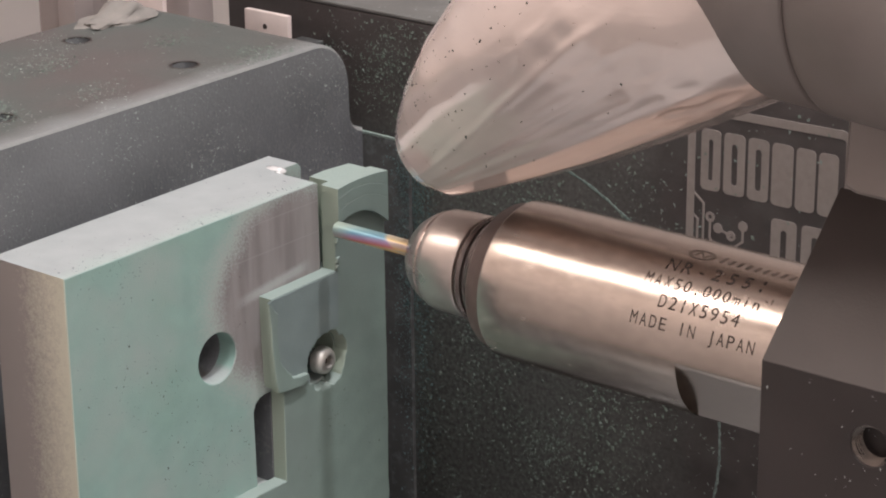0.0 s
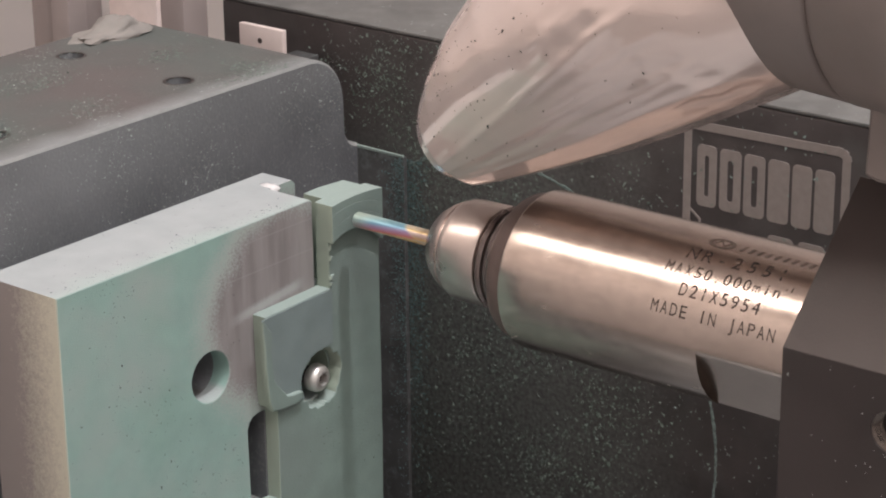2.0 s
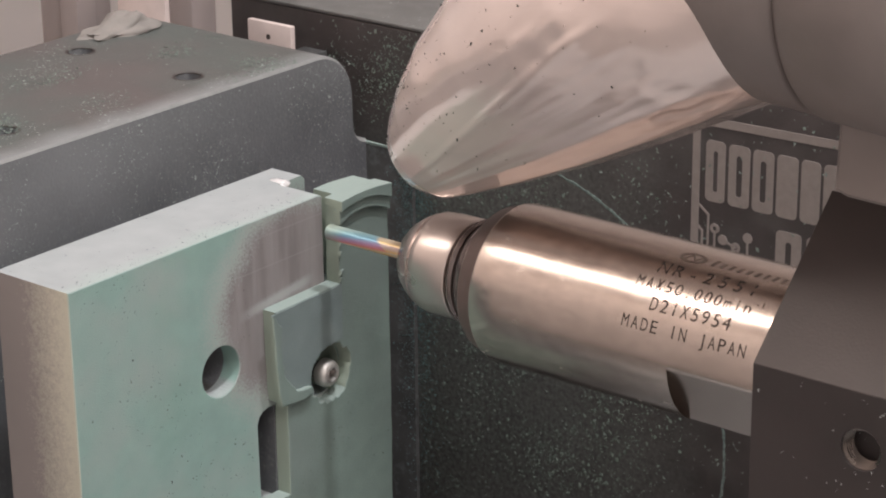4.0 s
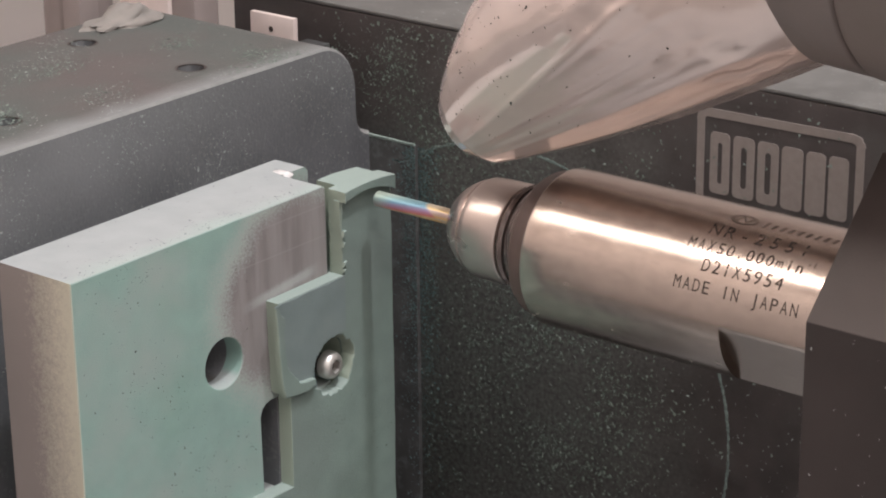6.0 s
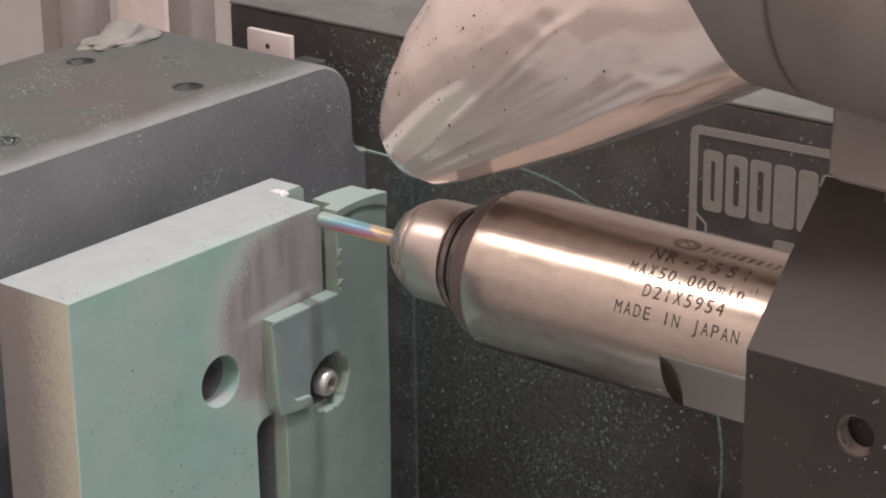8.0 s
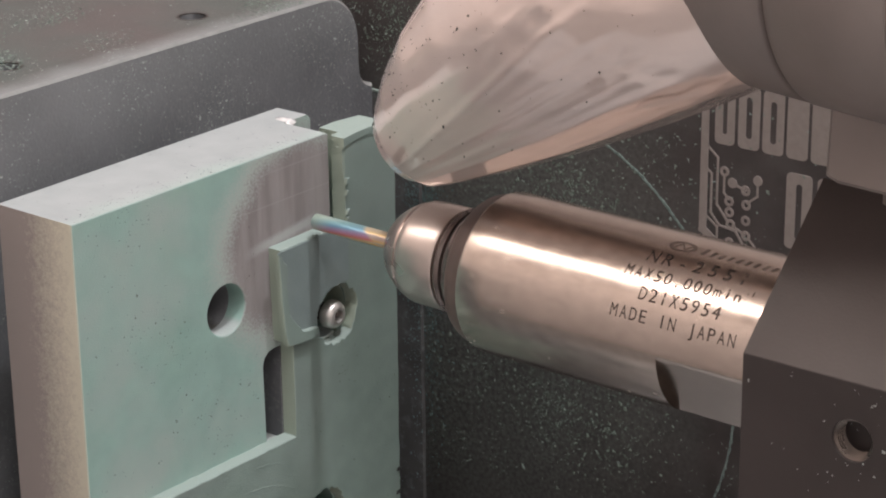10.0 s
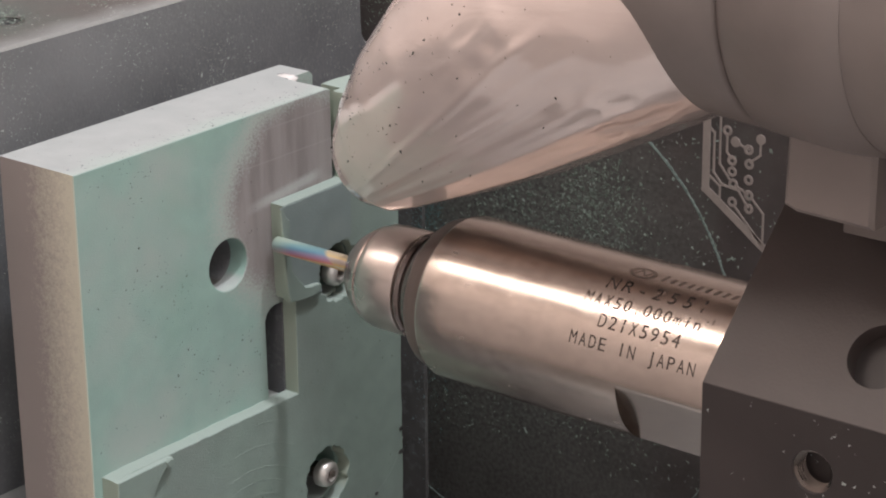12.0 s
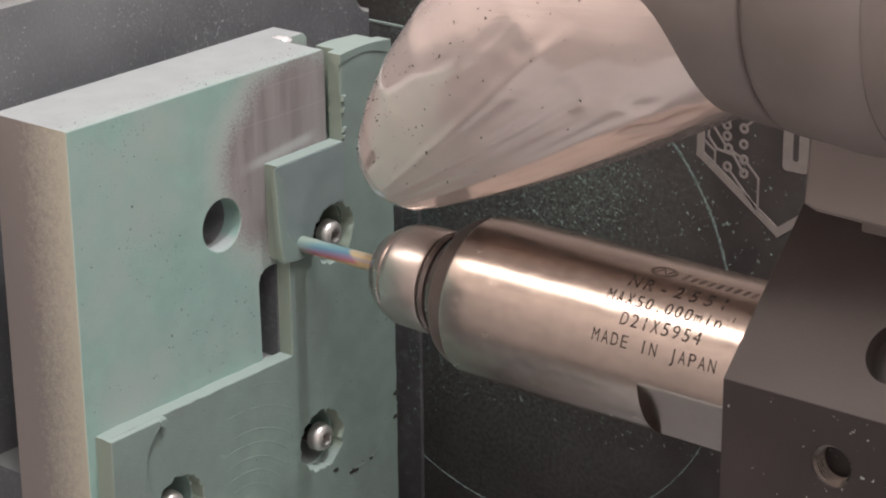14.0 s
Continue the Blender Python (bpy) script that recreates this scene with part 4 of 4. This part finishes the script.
def on_panel_top(rnd):
    x, y = rnd.uniform(-60, 90), rnd.uniform(121, 160)
    return (x, y, 9.11), 2, x, y


def on_cheek(rnd):
    x, z = rnd.uniform(92, 125), rnd.uniform(-40, -2)
    return (x, 40.59, z), 1, x, z


scatter("chips_on_bracket", "fine pale green chips lying on the grey bracket", TABLE, lambda r: gather(r, 1500, on_fixture_top, lambda u, v, n: max(0.04, n * 1.4)), 0.22, M["chip"], 41, (-45, 40, 12.2))
scatter("green_chips_on_bracket", "heaped green chips lying on the grey bracket", TABLE, lambda r: gather(r, 4200, on_fixture_top, lambda u, v, n: (math.exp(-((u + 44 + 0.05 * v) / 7) ** 2) + 0.5 * math.exp(-((v - 76) / 8) ** 2)) * max(0.0, 0.05 + n * 1.8)), 0.30, M["green_chip"], 50, (-45, 40, 12.2))
scatter("chips_on_bracket_face", "fine pale dust clinging to the bracket's face", TABLE, lambda r: gather(r, 6500, on_fixture_front, lambda u, v, n: 0.25 + n + 0.35 * math.exp(-((v - 11) / 9) ** 2)), 0.15, M["chip"], 42, (-26.2, 40, -30))
scatter("bright_chips_on_bracket_face", "bright chips clinging to the bracket's face", TABLE, lambda r: gather(r, 420, on_fixture_front, lambda u, v, n: 0.15 + n), 0.30, M["chip"], 52, (-26.2, 40, -30))
scatter("chips_on_panel", "green chips and powder clinging to the black panel", TABLE, lambda r: gather(r, 8500, on_panel, lambda u, v, n: (math.exp(-((u + 2) / 22) ** 2 - ((v + 46) / 30) ** 2) + 0.8 * math.exp(-((u + 38) / 16) ** 2 - ((v + 6) / 14) ** 2)) * (0.35 + n) + 0.012), 0.34, M["green_chip"], 43, (0, 120.3, -30))
scatter("pale_chips_on_panel", "bright chips clinging to the black panel", TABLE, lambda r: gather(r, 650, on_panel, lambda u, v, n: 0.08 + n * n * 2), 0.36, M["dust"], 44, (0, 120.3, -30))
scatter("powder_by_flange", "blue-green powder gathered beside the flange's end", TABLE, lambda r: [((x, 120.39 if x > -33.0 else 119.29, z), 1) for x, z in ((r.gauss(-32.4, 2.4), -16.2 - abs(r.gauss(0, 30))) for _ in range(4200))], 0.27, M["blue_dust"], 53, (-30, 120.3, -40))
scatter("chips_on_panel_top", "pale chips lying on the panel's top edge", TABLE, lambda r: gather(r, 600, on_panel_top, lambda u, v, n: 0.3 + n), 0.3, M["chip"], 45, (20, 140, 9.1))
scatter("chips_on_mount", "pale chips clinging to the black clamp block", HEAD, lambda r: gather(r, 130, on_cheek, lambda u, v, n: 0.3 + n), 0.27, M["chip"], 46, (108, 40.5, -20))


def on_block_top(rnd):
    x, y = rnd.uniform(-15, -0.3), rnd.uniform(1, 54)
    return (x, y, 0.01), 2, x, y


def on_block_face(rnd):
    y, z = rnd.uniform(1, 38), rnd.uniform(-47, -0.5)
    return (0.005, y, z), 0, y, z


scatter("chips_on_block", "dark and pale grains lying on the green block", TABLE, lambda r: gather(r, 260, on_block_top, lambda u, v, n: math.exp(-((u + 1) / 3.0) ** 2) + 0.05), 0.15, M["dark_chip"], 47, (-8, 28, 0))
scatter("grains_on_block_face", "dark grains clinging to the green block's face", TABLE, lambda r: gather(r, 420, on_block_face, lambda u, v, n: 0.3 + n), 0.14, M["dark_chip"], 48, (0, 28, -20))

def on_plate(rnd):
    y, z = rnd.uniform(3, 69), rnd.uniform(-90, -36)
    return (2.605, y if z < -50 else 45 + y * 0.35, z), 0, y, z


scatter("grains_on_plate", "dark grains clinging to the milled green plate", TABLE, lambda r: gather(r, 300, on_plate, lambda u, v, n: 0.3 + n), 0.13, M["dark_chip"], 49, (2.6, 50, -60))

# ---- movement ----
TABLE_ROWS = [
    (0.0, -3.28, 0.63, 0.42), (0.5, -1.84, -1.61, 1.04), (1.0, -3.59, -2.28, 0.77), (1.5, -3.95, -2.24, 0.71), (2.0, -2.55, -1.74, -1.79), (2.5, -2.12, -1.36, -1.95), (3.0, -1.92, -0.91, -0.7),
    (5.5, -1.46, 0.18, -2.17), (6.0, -0.81, -0.37, 0.53), (6.5, 0.04, -0.04, 0.02), (7.0, -1.57, 0.5, -3.73), (7.5, -1.82, 0.77, -3.12), (8.0, -2.65, 0.49, -3.37),
    (10.5, 0.09, 0.0, 11.17), (11.0, -0.95, 0.88, 9.52), (11.5, -1.42, 1.06, 12.15), (12.0, -0.76, 1.49, 16.68), (12.5, -1.76, 1.58, 21.41), (13.0, -2.65, 2.58, 24.4), (13.5, -1.93, 2.4, 24.32), (14.0, -2.37, 2.11, 22.76)]
HEAD_ROWS = [
    (0.0, 0.0, 0.0, 0.0), (0.5, 0.99, 3.34, 0.59), (1.0, 0.0, 6.38, -0.55), (1.5, -0.52, 6.1, -0.47), (2.0, 0.67, 4.24, 0.62), (2.5, 0.33, 0.14, 0.34), (3.0, -0.69, -2.67, -0.35),
    (5.5, 0.43, 5.19, 1.58), (6.0, 1.98, 8.0, 3.46), (6.5, 1.86, 9.68, 2.16), (7.0, 0.86, 7.23, 2.34), (7.5, 0.42, 2.54, 2.77), (8.0, -0.97, -2.56, 2.19),
    (10.5, 0.45, -6.07, 3.03), (11.0, -1.89, -8.16, 1.52), (11.5, -1.37, -12.66, 1.69), (12.0, -0.99, -13.4, 1.08), (12.5, -1.48, -13.3, 0.98), (13.0, -1.79, -9.98, 0.08), (13.5, -1.08, -5.9, 0.07), (14.0, -2.08, -6.42, -1.09)]
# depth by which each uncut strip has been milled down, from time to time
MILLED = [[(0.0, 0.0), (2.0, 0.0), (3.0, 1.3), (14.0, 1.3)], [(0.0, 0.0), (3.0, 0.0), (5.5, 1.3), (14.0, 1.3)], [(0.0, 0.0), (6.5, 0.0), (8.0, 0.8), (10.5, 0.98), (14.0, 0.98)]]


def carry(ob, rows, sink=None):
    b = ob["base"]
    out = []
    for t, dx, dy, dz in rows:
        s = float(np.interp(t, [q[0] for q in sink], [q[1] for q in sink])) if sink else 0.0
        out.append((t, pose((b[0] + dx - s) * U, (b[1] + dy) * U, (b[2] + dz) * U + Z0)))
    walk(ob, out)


def motions():
    for ob in TABLE:
        carry(ob, TABLE_ROWS)
    for ob in HEAD:
        carry(ob, HEAD_ROWS)
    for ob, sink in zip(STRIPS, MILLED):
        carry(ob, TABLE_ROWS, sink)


motions()
